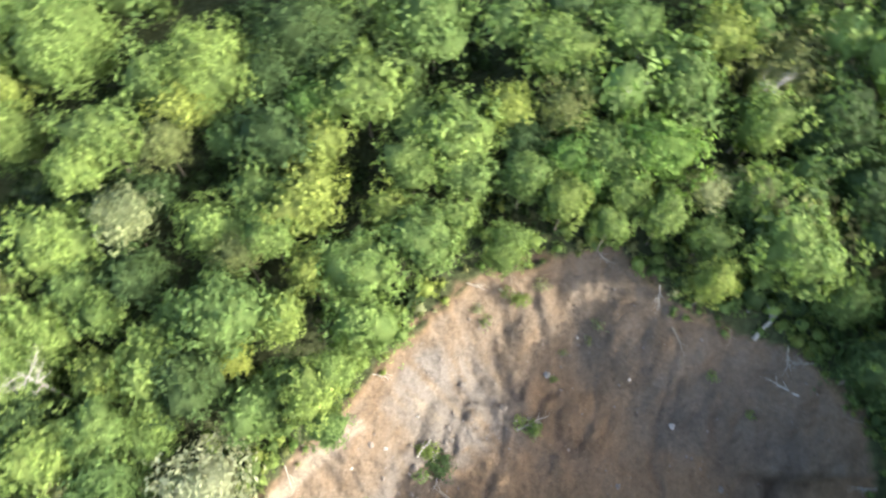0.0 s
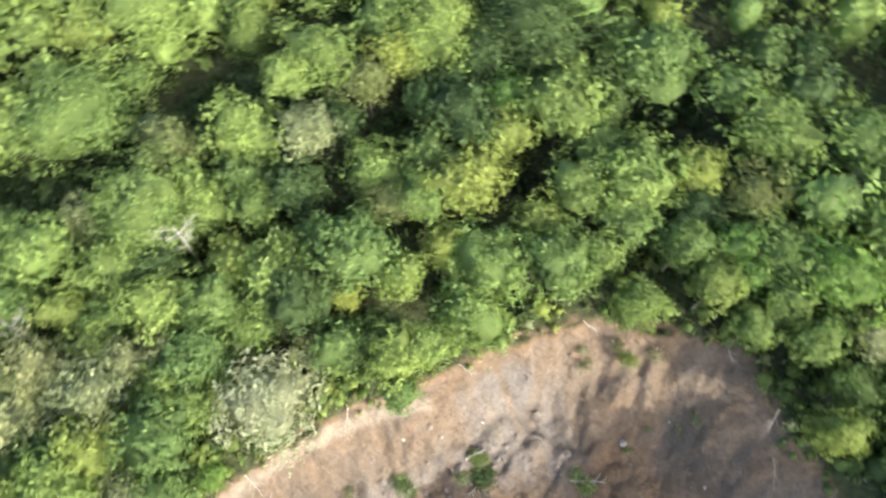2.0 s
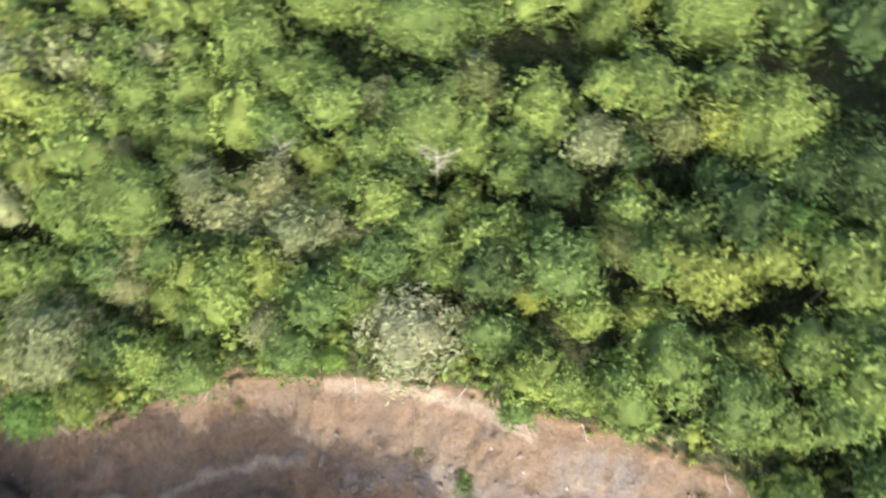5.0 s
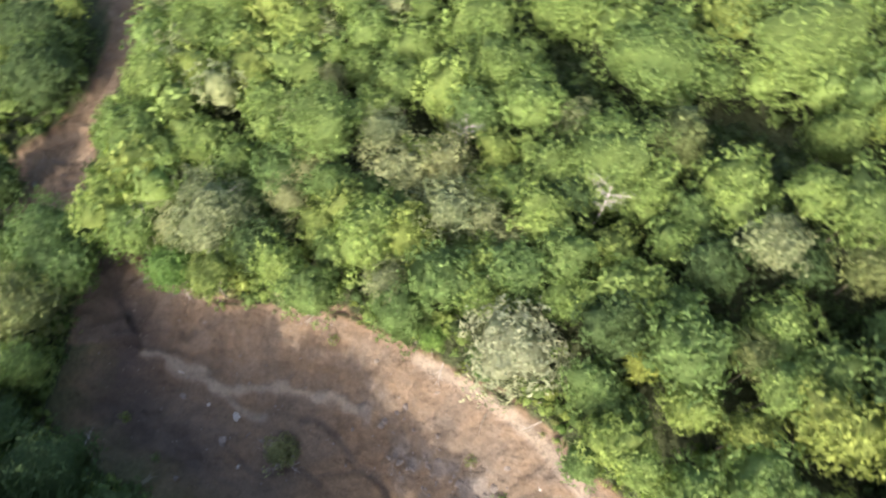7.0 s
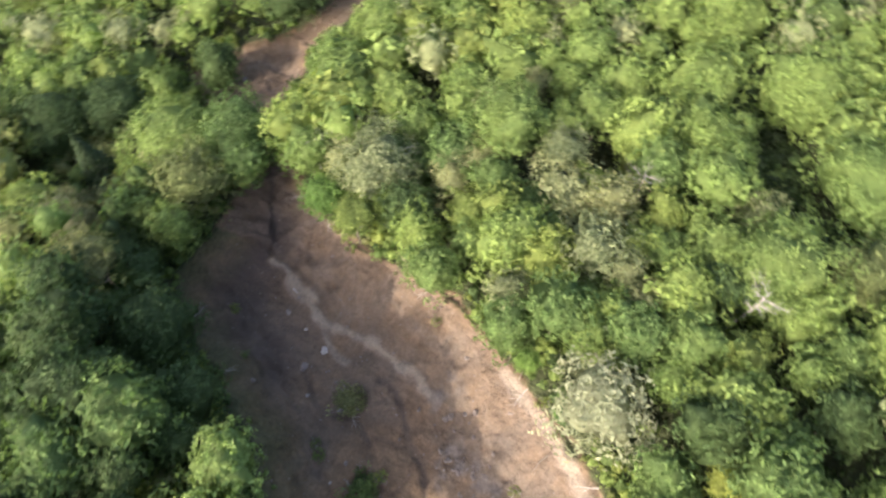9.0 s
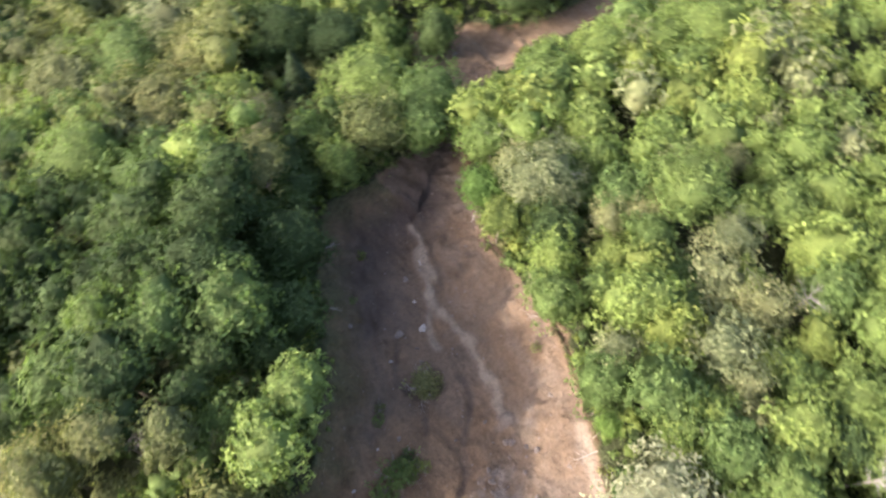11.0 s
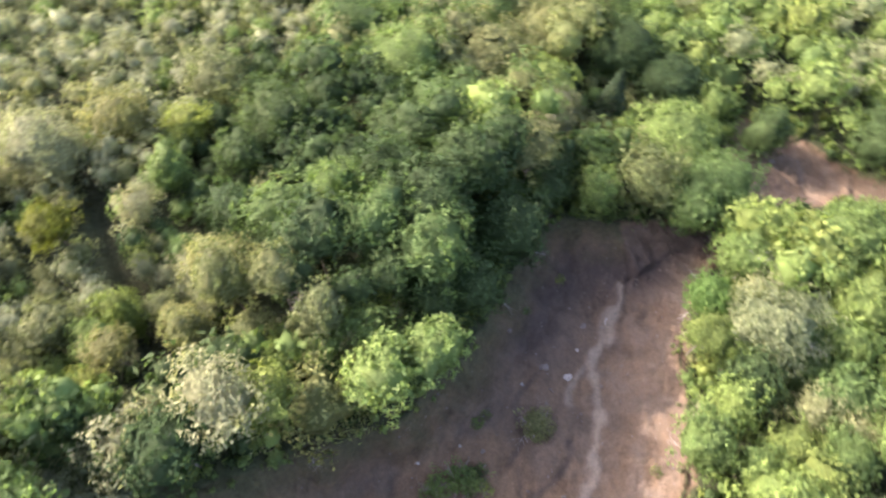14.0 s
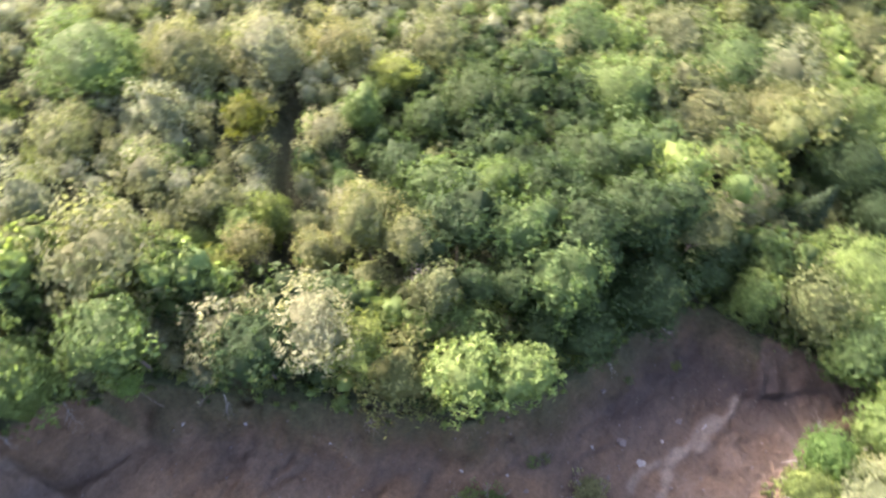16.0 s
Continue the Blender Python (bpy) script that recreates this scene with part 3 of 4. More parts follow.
for X, Y, W in ((18.9, -66.4, 9.7), (18.2, -46.2, 4.9), (24.2, -31.8, 6.1), (-30.4, -60.7, 5.2), (31.4, -1.1, 6.1), (26.0, -39.6, 5.4), (32.5, -35.8, 4.7), (-15.2, -77.6, 10.7),):
    KEY_TREES.append((X, Y, W, "green"))
for X, Y, W in ((-19.8, -43.9, 8.1), (-24.5, 31.5, 4.7), (8.2, 35.7, 4.8), (26.5, 40.3, 7.9), (-16.4, 22.7, 3.9), (-37.4, 18.4, 5.6),):
    KEY_TREES.append((X, Y, W, "olive"))
for X, Y, W in ((-24.1, -51.9, 10.2), (-35.3, 40.6, 10.3), (-21.6, 38.2, 8.2), (-31.3, 22.7, 6.3), (-31.7, 15.7, 5.7), (7.6, 41.1, 6.9), (24.1, 35.3, 5.6), (23.1, 29.6, 4.1), (26.2, 25.3, 6.8), (-6.5, 18.2, 5.3), (-13.0, 18.1, 4.6), (-27.1, 17.6, 4.1), (-22.4, 13.6, 6.6), (-8.2, 14.3, 3.6), (-29.0, 7.1, 6.1), (-68.6, -2.8, 11.8), (-56.9, 9.1, 10.4), (-47.6, 17.8, 11.1), (-47.9, 2.9, 9.0), (-54.4, -0.2, 7.3), (-52.6, -7.0, 6.7), (-38.4, 12.6, 5.1), (-49.8, -13.3, 4.8), (-22.1, 1.8, 4.0), (-54.2, -28.1, 7.5), (-56.9, -35.5, 7.9), (-48.9, -38.8, 8.4), (-40.0, -30.2, 6.8), (-40.5, -37.9, 7.2), (-31.7, -38.3, 7.5),):
    KEY_TREES.append((X, Y, W, "light"))
for X, Y, W in ((-43.4, -11.0, 4.5), (-45.0, -22.9, 6.1), (-55.4, -21.3, 7.3), (-48.7, 30.9, 12.8), (10.0, -59.4, 9.7), (18.7, -51.0, 5.2), (15.2, -18.4, 2.8), (15.8, -15.6, 4.6), (-63.6, -32.9, 11.2), (-55.2, -13.1, 6.4), (33.3, 4.8, 6.6), (33.5, -9.5, 4.0), (58.4, -22.1, 10.4), (-8.5, -59.9, 5.6),):
    KEY_TREES.append((X, Y, W, "light"))
for X, Y, W in ((-26.3, 24.8, 5.1), (19.9, 29.8, 4.0), (-41.0, 9.7, 4.7), (-35.3, -6.7, 7.2), (-28.9, 2.0, 4.3), (-22.8, -6.3, 4.2), (-29.9, -30.1, 5.2), (-43.1, -19.2, 4.7), (-47.8, -16.3, 3.6), (-34.0, -29.0, 5.3), (-6.2, -81.1, 10.9),):
    KEY_TREES.append((X, Y, W, "pale"))
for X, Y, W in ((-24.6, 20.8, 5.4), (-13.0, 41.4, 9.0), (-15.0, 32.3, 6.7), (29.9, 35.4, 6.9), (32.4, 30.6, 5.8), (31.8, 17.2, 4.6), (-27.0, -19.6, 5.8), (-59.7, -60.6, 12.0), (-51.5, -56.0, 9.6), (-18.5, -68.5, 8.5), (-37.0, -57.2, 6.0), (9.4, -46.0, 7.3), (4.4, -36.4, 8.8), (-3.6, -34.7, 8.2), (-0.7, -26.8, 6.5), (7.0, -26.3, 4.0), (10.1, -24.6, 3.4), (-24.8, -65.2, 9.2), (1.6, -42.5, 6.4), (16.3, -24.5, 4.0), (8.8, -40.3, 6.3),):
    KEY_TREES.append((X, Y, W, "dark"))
for X, Y, W in ((-12.0, 27.1, 6.4), (-5.2, 26.8, 4.6), (8.5, 28.2, 3.8), (20.1, 22.6, 3.0), (-37.2, 2.8, 4.1), (-11.0, 21.5, 3.7), (-29.0, -13.6, 5.6), (-23.4, -23.8, 4.2), (30.9, -19.0, 4.6), (33.8, -43.8, 5.1),):
    KEY_TREES.append((X, Y, W, "yellow_green"))
for X, Y, W in ((15.6, 32.4, 6.2), (10.7, 30.2, 3.4), (-17.7, -1.7, 2.2), (-24.2, -28.1, 4.4), (26.9, 0.8, 2.2),):
    KEY_TREES.append((X, Y, W, "fresh_green"))
for X, Y, W in ((19.4, -84.6, 11.3), (10.1, -75.5, 12.0), (-7.1, -70.4, 8.5), (0.3, -62.4, 11.4), (23.3, -45.6, 8.7), (12.8, -21.4, 4.3), (20.3, -28.0, 4.2), (18.3, -18.3, 4.3), (23.5, -17.6, 4.4), (-14.5, -95.4, 10.4), (-6.0, -45.8, 5.5), (13.8, -40.3, 5.2),):
    KEY_TREES.append((X, Y, W, "dry_green"))
for X, Y, W in ((-9.0, -54.9, 4.7), (-8.9, -51.3, 5.2),):
    KEY_TREES.append((X, Y, W, "tan"))
for X, Y, W in ((-16.4, -58.5, 6.3),):
    KEY_TREES.append((X, Y, W, "conifer"))
for X, Y, W in ((22.9, -24.3, 6.1), (37.1, -5.2, 10.0), (35.5, -15.9, 4.7), (29.3, -14.4, 3.9), (50.9, -12.8, 6.4), (51.7, -29.4, 7.7), (41.6, -43.0, 6.6), (33.0, -52.1, 7.5),):
    KEY_TREES.append((X, Y, W, "dry_olive"))
for X, Y, W in ((25.1, -7.0, 6.0), (18.3, -11.3, 6.8), (47.1, -21.4, 5.9), (46.8, -5.6, 6.0), (42.5, -14.9, 4.9), (33.4, -30.2, 4.0), (46.6, -36.1, 7.8),):
    KEY_TREES.append((X, Y, W, "dry_pale"))

def hides(x, y, z, top, reach):
    """Whether a crown that high and wide would stand before the open ground of the track, the lower patch or the ditch."""
    found = np.zeros(np.shape(x), bool)
    for up, out in ((top, 0.35), (top * 0.75, 0.9), (top * 0.45, 1.0)):
        k = (1 + up / (EYE_Z - z - up)) * (1 + out * reach / np.maximum(np.hypot(x, y), 1))
        m = land(x * k, y * k)[1]
        found |= (m["track"] < 2.2) | (m["ditch"] < 0.8) | (m["d"] > 0.3)
    return found


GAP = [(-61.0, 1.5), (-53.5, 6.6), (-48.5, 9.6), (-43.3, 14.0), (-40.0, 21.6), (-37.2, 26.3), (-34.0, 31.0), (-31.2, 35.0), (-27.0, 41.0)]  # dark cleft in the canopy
rng = random.Random(4)
placed = []
for x, y, w, kind in KEY_TREES:
    # shaded crowns of the south-eastern bank: shade put into the leaf colour
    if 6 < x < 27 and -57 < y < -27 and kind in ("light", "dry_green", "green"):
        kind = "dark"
    away = line_distance(np.array([x]), np.array([y]), GAP)[0][0]
    if away < 0.42 * w + 1.4 and w > 4:
        side = 1 if line_distance(np.array([x * 1.02]), np.array([y * 1.02]), GAP)[0][0] > away else -1
        k = 1 + side * (0.42 * w + 1.4 - away) / math.hypot(x, y)
        x, y = x * k, y * k
    for _ in range(8):
        if x < -28 and y < -20 and hides(np.array([x]), np.array([y]), height(x, y), 9.5, w * 0.55)[0]:
            x, y = x * 0.975, y * 0.975
    if x > 15 and y < -2 and kind != "mustard":
        # trees beside the ditch leave it open
        for n in (0, 1.5, -1.5, 3, -3, 4.5, -4.5, 6, -6, 7.5, -7.5):
            c, q = math.cos(radians(n)), math.sin(radians(n))
            p = np.array([x * c - y * q]), np.array([x * q + y * c])
            if land(*p)[1]["d"][0] < -0.8 and not hides(*p, height(p[0][0], p[1][0]), 9.5, w * 0.5)[0]:
                x, y = float(p[0][0]), float(p[1][0])
                break
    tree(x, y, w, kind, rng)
    placed.append((x, y, w / 2))
# close-grown trees added on the eastern bank, some unseen, to shade the slip
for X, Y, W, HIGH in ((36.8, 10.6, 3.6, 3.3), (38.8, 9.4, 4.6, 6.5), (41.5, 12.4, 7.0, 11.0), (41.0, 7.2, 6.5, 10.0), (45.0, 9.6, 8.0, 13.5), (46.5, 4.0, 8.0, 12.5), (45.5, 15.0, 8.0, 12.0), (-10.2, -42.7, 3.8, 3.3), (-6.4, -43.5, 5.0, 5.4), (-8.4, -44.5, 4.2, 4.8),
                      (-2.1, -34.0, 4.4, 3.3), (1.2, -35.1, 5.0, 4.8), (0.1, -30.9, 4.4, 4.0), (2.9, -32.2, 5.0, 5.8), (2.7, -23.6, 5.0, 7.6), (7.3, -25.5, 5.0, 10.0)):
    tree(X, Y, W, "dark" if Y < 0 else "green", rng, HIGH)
    placed.append((X, Y, W / 2))


def region_kind(x, y):
    r = rng.random()
    # mostly dark leaves here, painting the shade these crowns stand in
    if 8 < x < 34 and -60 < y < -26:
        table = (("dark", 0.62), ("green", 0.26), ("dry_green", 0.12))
    elif x > 22 and y < 3:
        table = (("dry_pale", 0.46), ("dry_olive", 0.20), ("dry_green", 0.16), ("light", 0.10), ("yellow_green", 0.08))
    # backlit bank: its shaded side is put into darker leaf colours
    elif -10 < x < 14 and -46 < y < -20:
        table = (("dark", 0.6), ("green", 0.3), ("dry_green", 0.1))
    elif x > -22 and y < -12:
        table = (("green", 0.18), ("dry_green", 0.36), ("dark", 0.14), ("light", 0.14), ("olive", 0.18))
    elif x < -36 and y > -5:
        table = (("light", 0.66), ("green", 0.18), ("yellow_green", 0.06), ("pale", 0.10))
    elif x < -20 and y <= 8:
        table = (("light", 0.48), ("pale", 0.2), ("green", 0.2), ("yellow_green", 0.12))
    elif x > 25:
        table = (("green", 0.5), ("dark", 0.3), ("light", 0.2))
    else:
        table = (("green", 0.50), ("light", 0.24), ("dark", 0.16), ("fresh_green", 0.04), ("yellow_green", 0.06))
    for kind, p in table:
        r -= p
        if r < 0:
            return kind
    return "green"


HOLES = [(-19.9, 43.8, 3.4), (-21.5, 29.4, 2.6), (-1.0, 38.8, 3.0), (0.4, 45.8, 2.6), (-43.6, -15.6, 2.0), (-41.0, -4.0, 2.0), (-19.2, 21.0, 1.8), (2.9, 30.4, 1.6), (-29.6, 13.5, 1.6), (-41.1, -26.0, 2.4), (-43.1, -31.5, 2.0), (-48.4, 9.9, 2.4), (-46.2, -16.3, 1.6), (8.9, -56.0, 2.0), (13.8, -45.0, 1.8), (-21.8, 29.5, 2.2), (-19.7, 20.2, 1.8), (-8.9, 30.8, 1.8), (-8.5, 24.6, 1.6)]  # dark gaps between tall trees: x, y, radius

# trees between those: the nearest as single trees, the rest as one far wood
spots = []
cell = {}


def near_any(x, y, r, k):
    cx, cy = int(x // 8), int(y // 8)
    return any(math.hypot(x - a, y - b) < k * (r + q) for i in (-1, 0, 1) for j in (-1, 0, 1) for a, b, q in cell.get((cx + i, cy + j), ()))


def keep(x, y, r):
    cell.setdefault((int(x // 8), int(y // 8)), []).append((x, y, r))


def bank_height(x, y, d):
    """High trees stand back from the eastern rim, lower ones before them."""
    if x > 0 and -21 <= y < -12.5:
        return rng.uniform(4.0, 5.5)
    if x > -8 and -50 < y < -21:
        return (rng.uniform(10.5, 13.0) if d < -5.5 else rng.uniform(4.5, 6.5)) if d > -18 else 0
    return rng.uniform(9.0, 11.5) if -14 < d < -2 and x > -8 and y < 14 else 0


for x, y, r in placed:
    keep(x, y, r)
N = 22000
cand = np.stack([np.random.uniform(-125, 85, N), np.random.uniform(-130, 75, N)], 1)
cz, cm = land(cand[:, 0], cand[:, 1])
cleft = line_distance(cand[:, 0], cand[:, 1], GAP)[0]
TOPS = (7.5, 9.5, 11.5, 13.5)
hidden = np.stack([hides(cand[:, 0], cand[:, 1], cz, top, (top - 3.2) / 2.15) for top in TOPS], 1)
seen_r = (EYE_Z - cz - 6) / np.maximum(np.hypot(cand[:, 0], cand[:, 1]), 1)
for (x, y), z, d, tk, dt, v, gd, hid in zip(cand, cz, cm["d"], cm["track"], cm["ditch"], seen_r, cleft, hidden):
    beyond = x < -30 and y > 0 and math.hypot(x, y) > 54
    if (v < 0.69 - 6 / max(math.hypot(x, y), 1) and not (x > 0 and d > -18)) or d > -0.6 or (d < -18 and x > 0 and -6 < math.degrees(math.atan2(y, x)) < 40) or tk < 3.4 or dt < 2.0 or gd < 3.6 or any(math.hypot(x - a, y - b) < q for a, b, q in HOLES):
        continue
    shrubby = x > 22 and y < 3
    r = rng.uniform(1.0, 2.0) if shrubby else rng.uniform(2.6, 4.2) if beyond else 2.0 + 2.6 * rng.random() ** 1.2
    sunny = -34 < x < -8 and -66 < y < -51
    r = min(r, 1.5) if sunny else r
    if tk < 2.4 + 0.8 * r or gd < 3.0 + 0.6 * r or any(math.hypot(x - a, y - b) < q + 0.45 * r for a, b, q in HOLES):
        continue
    if d > -r * 0.5 or near_any(x, y, r, 0.56) or hid[min(3, max(0, round((2.15 * r - 4.3) / 2)))]:
        continue
    keep(x, y, r)
    spots.append((x, y, r, region_kind(x, y), rng.uniform(2.6, 4.6) if shrubby else rng.uniform(4.6, 5.6) if beyond else 1.8 if sunny else bank_height(x, y, d) or (3.2 if -34 < x < -14 and -68 < y < -44 else 3.2 + r * 0.9 + rng.uniform(-0.8, 1.2)), z))
spots.sort(key=lambda s: math.hypot(s[0] + 4, s[1] + 2))
for x, y, r, kind, h, z in spots[:125]:
    tree(x, y, 2 * r, kind, rng, h)

FAR_TALL = (1.0, 1.35, 0.9, 1.2)
FAR_SHAPES = [crown_shape(500 + k, 10 + k % 4, 125, 3.5, 0.102, FAR_TALL[k % 4], 0.3, 1) for k in range(12)]
KINDS = list(LEAF)


def leafy_mass(name, items, shapes):
    parts, faces, slots, total = [], [], [], 0
    for x, y, z, sx, sz, kind in items:
        co, tri = shapes[rng.randrange(len(shapes))]
        a = rng.uniform(0, 6.28)
        c, s = math.cos(a), math.sin(a)
        parts.append(np.stack([(co[:, 0] * c - co[:, 1] * s) * sx + x, (co[:, 0] * s + co[:, 1] * c) * sx + y, co[:, 2] * sz + z], 1))
        faces.append(tri + total)
        total += len(co)
        slots.append(np.full(len(tri), KINDS.index(kind)))
    return new(name, quad_mesh(name, np.concatenate(parts), np.concatenate(faces), [LEAF[k] for k in KINDS], np.concatenate(slots), soft=True))


far = leafy_mass("forest_canopy", [(x, y, z + h - 0.3, r * 1.2, min(r * 1.1, (h + r) / 2.2), kind) for x, y, r, kind, h, z in spots[125:]], FAR_SHAPES)
tagged(far, "dense mixed green forest canopy covering the hillside", "forest", kind="stuff")

# undergrowth on the forest floor and along the rim
LOW = [crown_shape(700 + k, 4, 17, 3, 0.19, 0.8, 0.4, 1) for k in range(5)]
N = 9000
cand = np.stack([np.random.uniform(-100, 70, N), np.random.uniform(-105, 62, N)], 1)
cz, cm = land(cand[:, 0], cand[:, 1])
seen_r = (EYE_Z - cz - 3) / np.maximum(np.hypot(cand[:, 0], cand[:, 1]), 1)
low = []
for (x, y), z, d, tk, dt, v in zip(cand, cz, cm["d"], cm["track"], cm["ditch"], seen_r):
    edge = -7 < d < -0.1
    if v < 0.60 or d > -0.05 or tk < 2.6 or dt < 1.2 or (not edge and rng.random() < 0.86):
        continue
    r = rng.uniform(0.6, 1.5) if edge else rng.uniform(0.9, 1.9)
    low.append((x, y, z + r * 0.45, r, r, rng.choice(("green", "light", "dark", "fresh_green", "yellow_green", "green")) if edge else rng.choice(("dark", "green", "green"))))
# thickets in dark leaf colours, added to put shade into the gaps' floors
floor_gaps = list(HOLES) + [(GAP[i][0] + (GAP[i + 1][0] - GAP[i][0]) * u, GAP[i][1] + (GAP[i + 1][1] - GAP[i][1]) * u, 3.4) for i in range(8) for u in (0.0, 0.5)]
gap_shade = []
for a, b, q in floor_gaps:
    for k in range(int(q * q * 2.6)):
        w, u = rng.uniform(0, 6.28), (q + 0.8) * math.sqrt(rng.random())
        gap_shade.append((a + math.cos(w) * u, b + math.sin(w) * u, rng.uniform(0.7, 1.5)))
for (x, y, r), z in zip(gap_shade, land([q[0] for q in gap_shade], [q[1] for q in gap_shade])[0]):
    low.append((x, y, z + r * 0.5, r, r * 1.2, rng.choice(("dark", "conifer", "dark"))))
# a fringe of bushes all along the rim, taller on the shaded eastern side
corners = RIM + RIM[:1]
fringe = []
for i in range(len(RIM)):
    (ax, ay), (bx, by) = corners[i], corners[i + 1]
    length = math.hypot(bx - ax, by - ay)
    ox, oy = (by - ay) / length, -(bx - ax) / length
    if inside(np.array([(ax + bx) / 2 + ox * 0.5]), np.array([(ay + by) / 2 + oy * 0.5]), RIM)[0]:
        ox, oy = -ox, -oy
    east = EAST_FIRST - 4 <= i < EAST_LAST
    for k in range(int(length * (4.5 if east else 2.6))):
        u, off = rng.random(), rng.uniform(-0.9, 8.0 if east else 3.6)
        r = rng.uniform(0.3, 0.75) if off < 0.5 else rng.uniform(0.5, 1.1) if off < 1.6 else rng.uniform(0.9, 2.1 if east else 1.5)
        x, y = ax + (bx - ax) * u + ox * off, ay + (by - ay) * u + oy * off
        fringe.append((i, east, off, r, x, y, ox, oy))
fz, fm = land([q[4] for q in fringe], [q[5] for q in fringe])
for (i, east, off, r, x, y, ox, oy), z, d, tk, dt in zip(fringe, fz, fm["d"], fm["track"], fm["ditch"]):
    if d > (rng.uniform(0.2, 1.8) if r < 0.6 else 0.4 if r < 0.75 else -0.1) or tk < 2.5 or dt < 1.2 or i >= EAST_LAST + 1 and rng.random() < 0.6:
        continue
    low.append((x, y, z + r * 0.5, r, r * 1.2, rng.choice(("green", "light", "dark", "yellow_green", "light", "green") if east or off > 1.0 else ("dry_olive", "olive", "yellow_green", "light", "green", "dry_pale"))))
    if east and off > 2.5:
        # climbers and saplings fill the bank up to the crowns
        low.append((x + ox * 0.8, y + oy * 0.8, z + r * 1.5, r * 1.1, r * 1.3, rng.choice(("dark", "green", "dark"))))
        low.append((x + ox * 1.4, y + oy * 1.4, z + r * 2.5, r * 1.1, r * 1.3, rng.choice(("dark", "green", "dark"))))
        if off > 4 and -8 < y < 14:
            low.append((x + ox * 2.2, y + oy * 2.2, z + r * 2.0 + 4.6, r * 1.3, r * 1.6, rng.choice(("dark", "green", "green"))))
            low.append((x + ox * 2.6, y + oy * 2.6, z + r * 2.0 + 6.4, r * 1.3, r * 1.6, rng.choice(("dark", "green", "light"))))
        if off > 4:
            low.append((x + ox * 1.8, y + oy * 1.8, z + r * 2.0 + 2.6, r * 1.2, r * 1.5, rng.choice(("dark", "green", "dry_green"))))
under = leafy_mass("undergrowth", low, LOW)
tagged(under, "low green undergrowth and ferns beneath the trees", "undergrowth", kind="stuff")


# ---- on the slip: boulders, brush, fallen wood ----
def part(name, me, parent, label=""):
    ob = new(name, me)
    ob.parent = parent
    return tagged(ob, label) if label else ob


def boulder_mesh(seed, mat):
    bm = bmesh.new()
    bmesh.ops.create_icosphere(bm, subdivisions=2, radius=1)
    off = Vector((seed * 3.1, seed * 1.7, seed))
    for v in bm.verts:
        k = 0.75 + 0.5 * noise.noise(v.co * 0.9 + off) + 0.18 * noise.noise(v.co * 2.6 + off)
        v.co = Vector((v.co.x * k * 1.15, v.co.y * k * 0.9, v.co.z * k * 0.7))
    return bm_mesh("boulder", bm, mat)


BOULDERS = [boulder_mesh(k, ROCK) for k in range(6)]
PALE_BOULDERS = [boulder_mesh(k + 10, PALE_ROCK) for k in range(3)]
STONES = []
for X, Y, R, words in ((-9.5, -21.7, 0.6, "dark grey boulder half sunk in mud"), (-12.1, -21.1, 0.55, "pale grey boulder lying on the slip"), (20.5, 14.4, 0.38, "pale grey rock on grey clay"),
                       (9.4, 18.2, 0.4, "pale rock on brown soil"), (-10.0, -17.9, 0.3, "small grey rock on brown soil"), (-5.5, -25.1, 0.32, "small grey rock on brown soil"),
                       (-13.7, -27.2, 0.45, "grey boulder beside a silt streak"), (3.0, 3.5, 0.3, "small grey rock on brown soil"), (-6.0, 1.8, 0.34, "small grey rock on brown soil"),
                       (15.9, 9.2, 0.3, "small grey rock on brown soil"), (24.4, 9.4, 0.36, "small grey rock on brown soil"), (-3.8, -12.1, 0.28, "small grey rock on brown soil"),
                       (-39.2, -55.6, 0.55, "brown boulder on the bare patch"), (-37.5, -61.1, 0.5, "pale boulder on the bare patch"), (-17.8, -7.1, 0.3, "small grey rock below the scarp")):
    STONES.append((X, Y, R, words))
for X, Y, R in ((20.5, -2.1, 0.2), (2.3, -10.1, 0.24), (-1.5, -12.3, 0.2), (13.4, -5.0, 0.18), (24.8, 1.0, 0.2), (-7.3, -19.8, 0.22), (-13.0, -24.2, 0.25), (-7.2, 8.6, 0.2), (-4.5, 10.4, 0.22), (16.3, 17.7, 0.2), (-2.0, 13.3, 0.2)):
    STONES.append((X, Y, R, "pale stone lying loose on brown soil"))
for k in range(96):
    (ax, ay), (bx, by) = RUBBLE[k % 5], RUBBLE[k % 5 + 1]
    u = rng.random()
    STONES.append((ax + (bx - ax) * u + rng.gauss(0, 1.3), ay + (by - ay) * u + rng.gauss(0, 1.3), 0.14 + 0.34 * rng.random() ** 2, "broken grey-brown rock in a heap of rubble"))
for X, Y, R, words in STONES:
    b = new("boulder", PALE_BOULDERS[rng.randrange(3)] if words.startswith("pale") else BOULDERS[rng.randrange(6)])
    b.matrix_world = pose(X, Y, height(X, Y) + R * 0.2, 0, 0, rng.uniform(0, 360)) @ Matrix.Diagonal((R, R, R, 1))
    tagged(b, words, "boulder", "boulders on the slip")


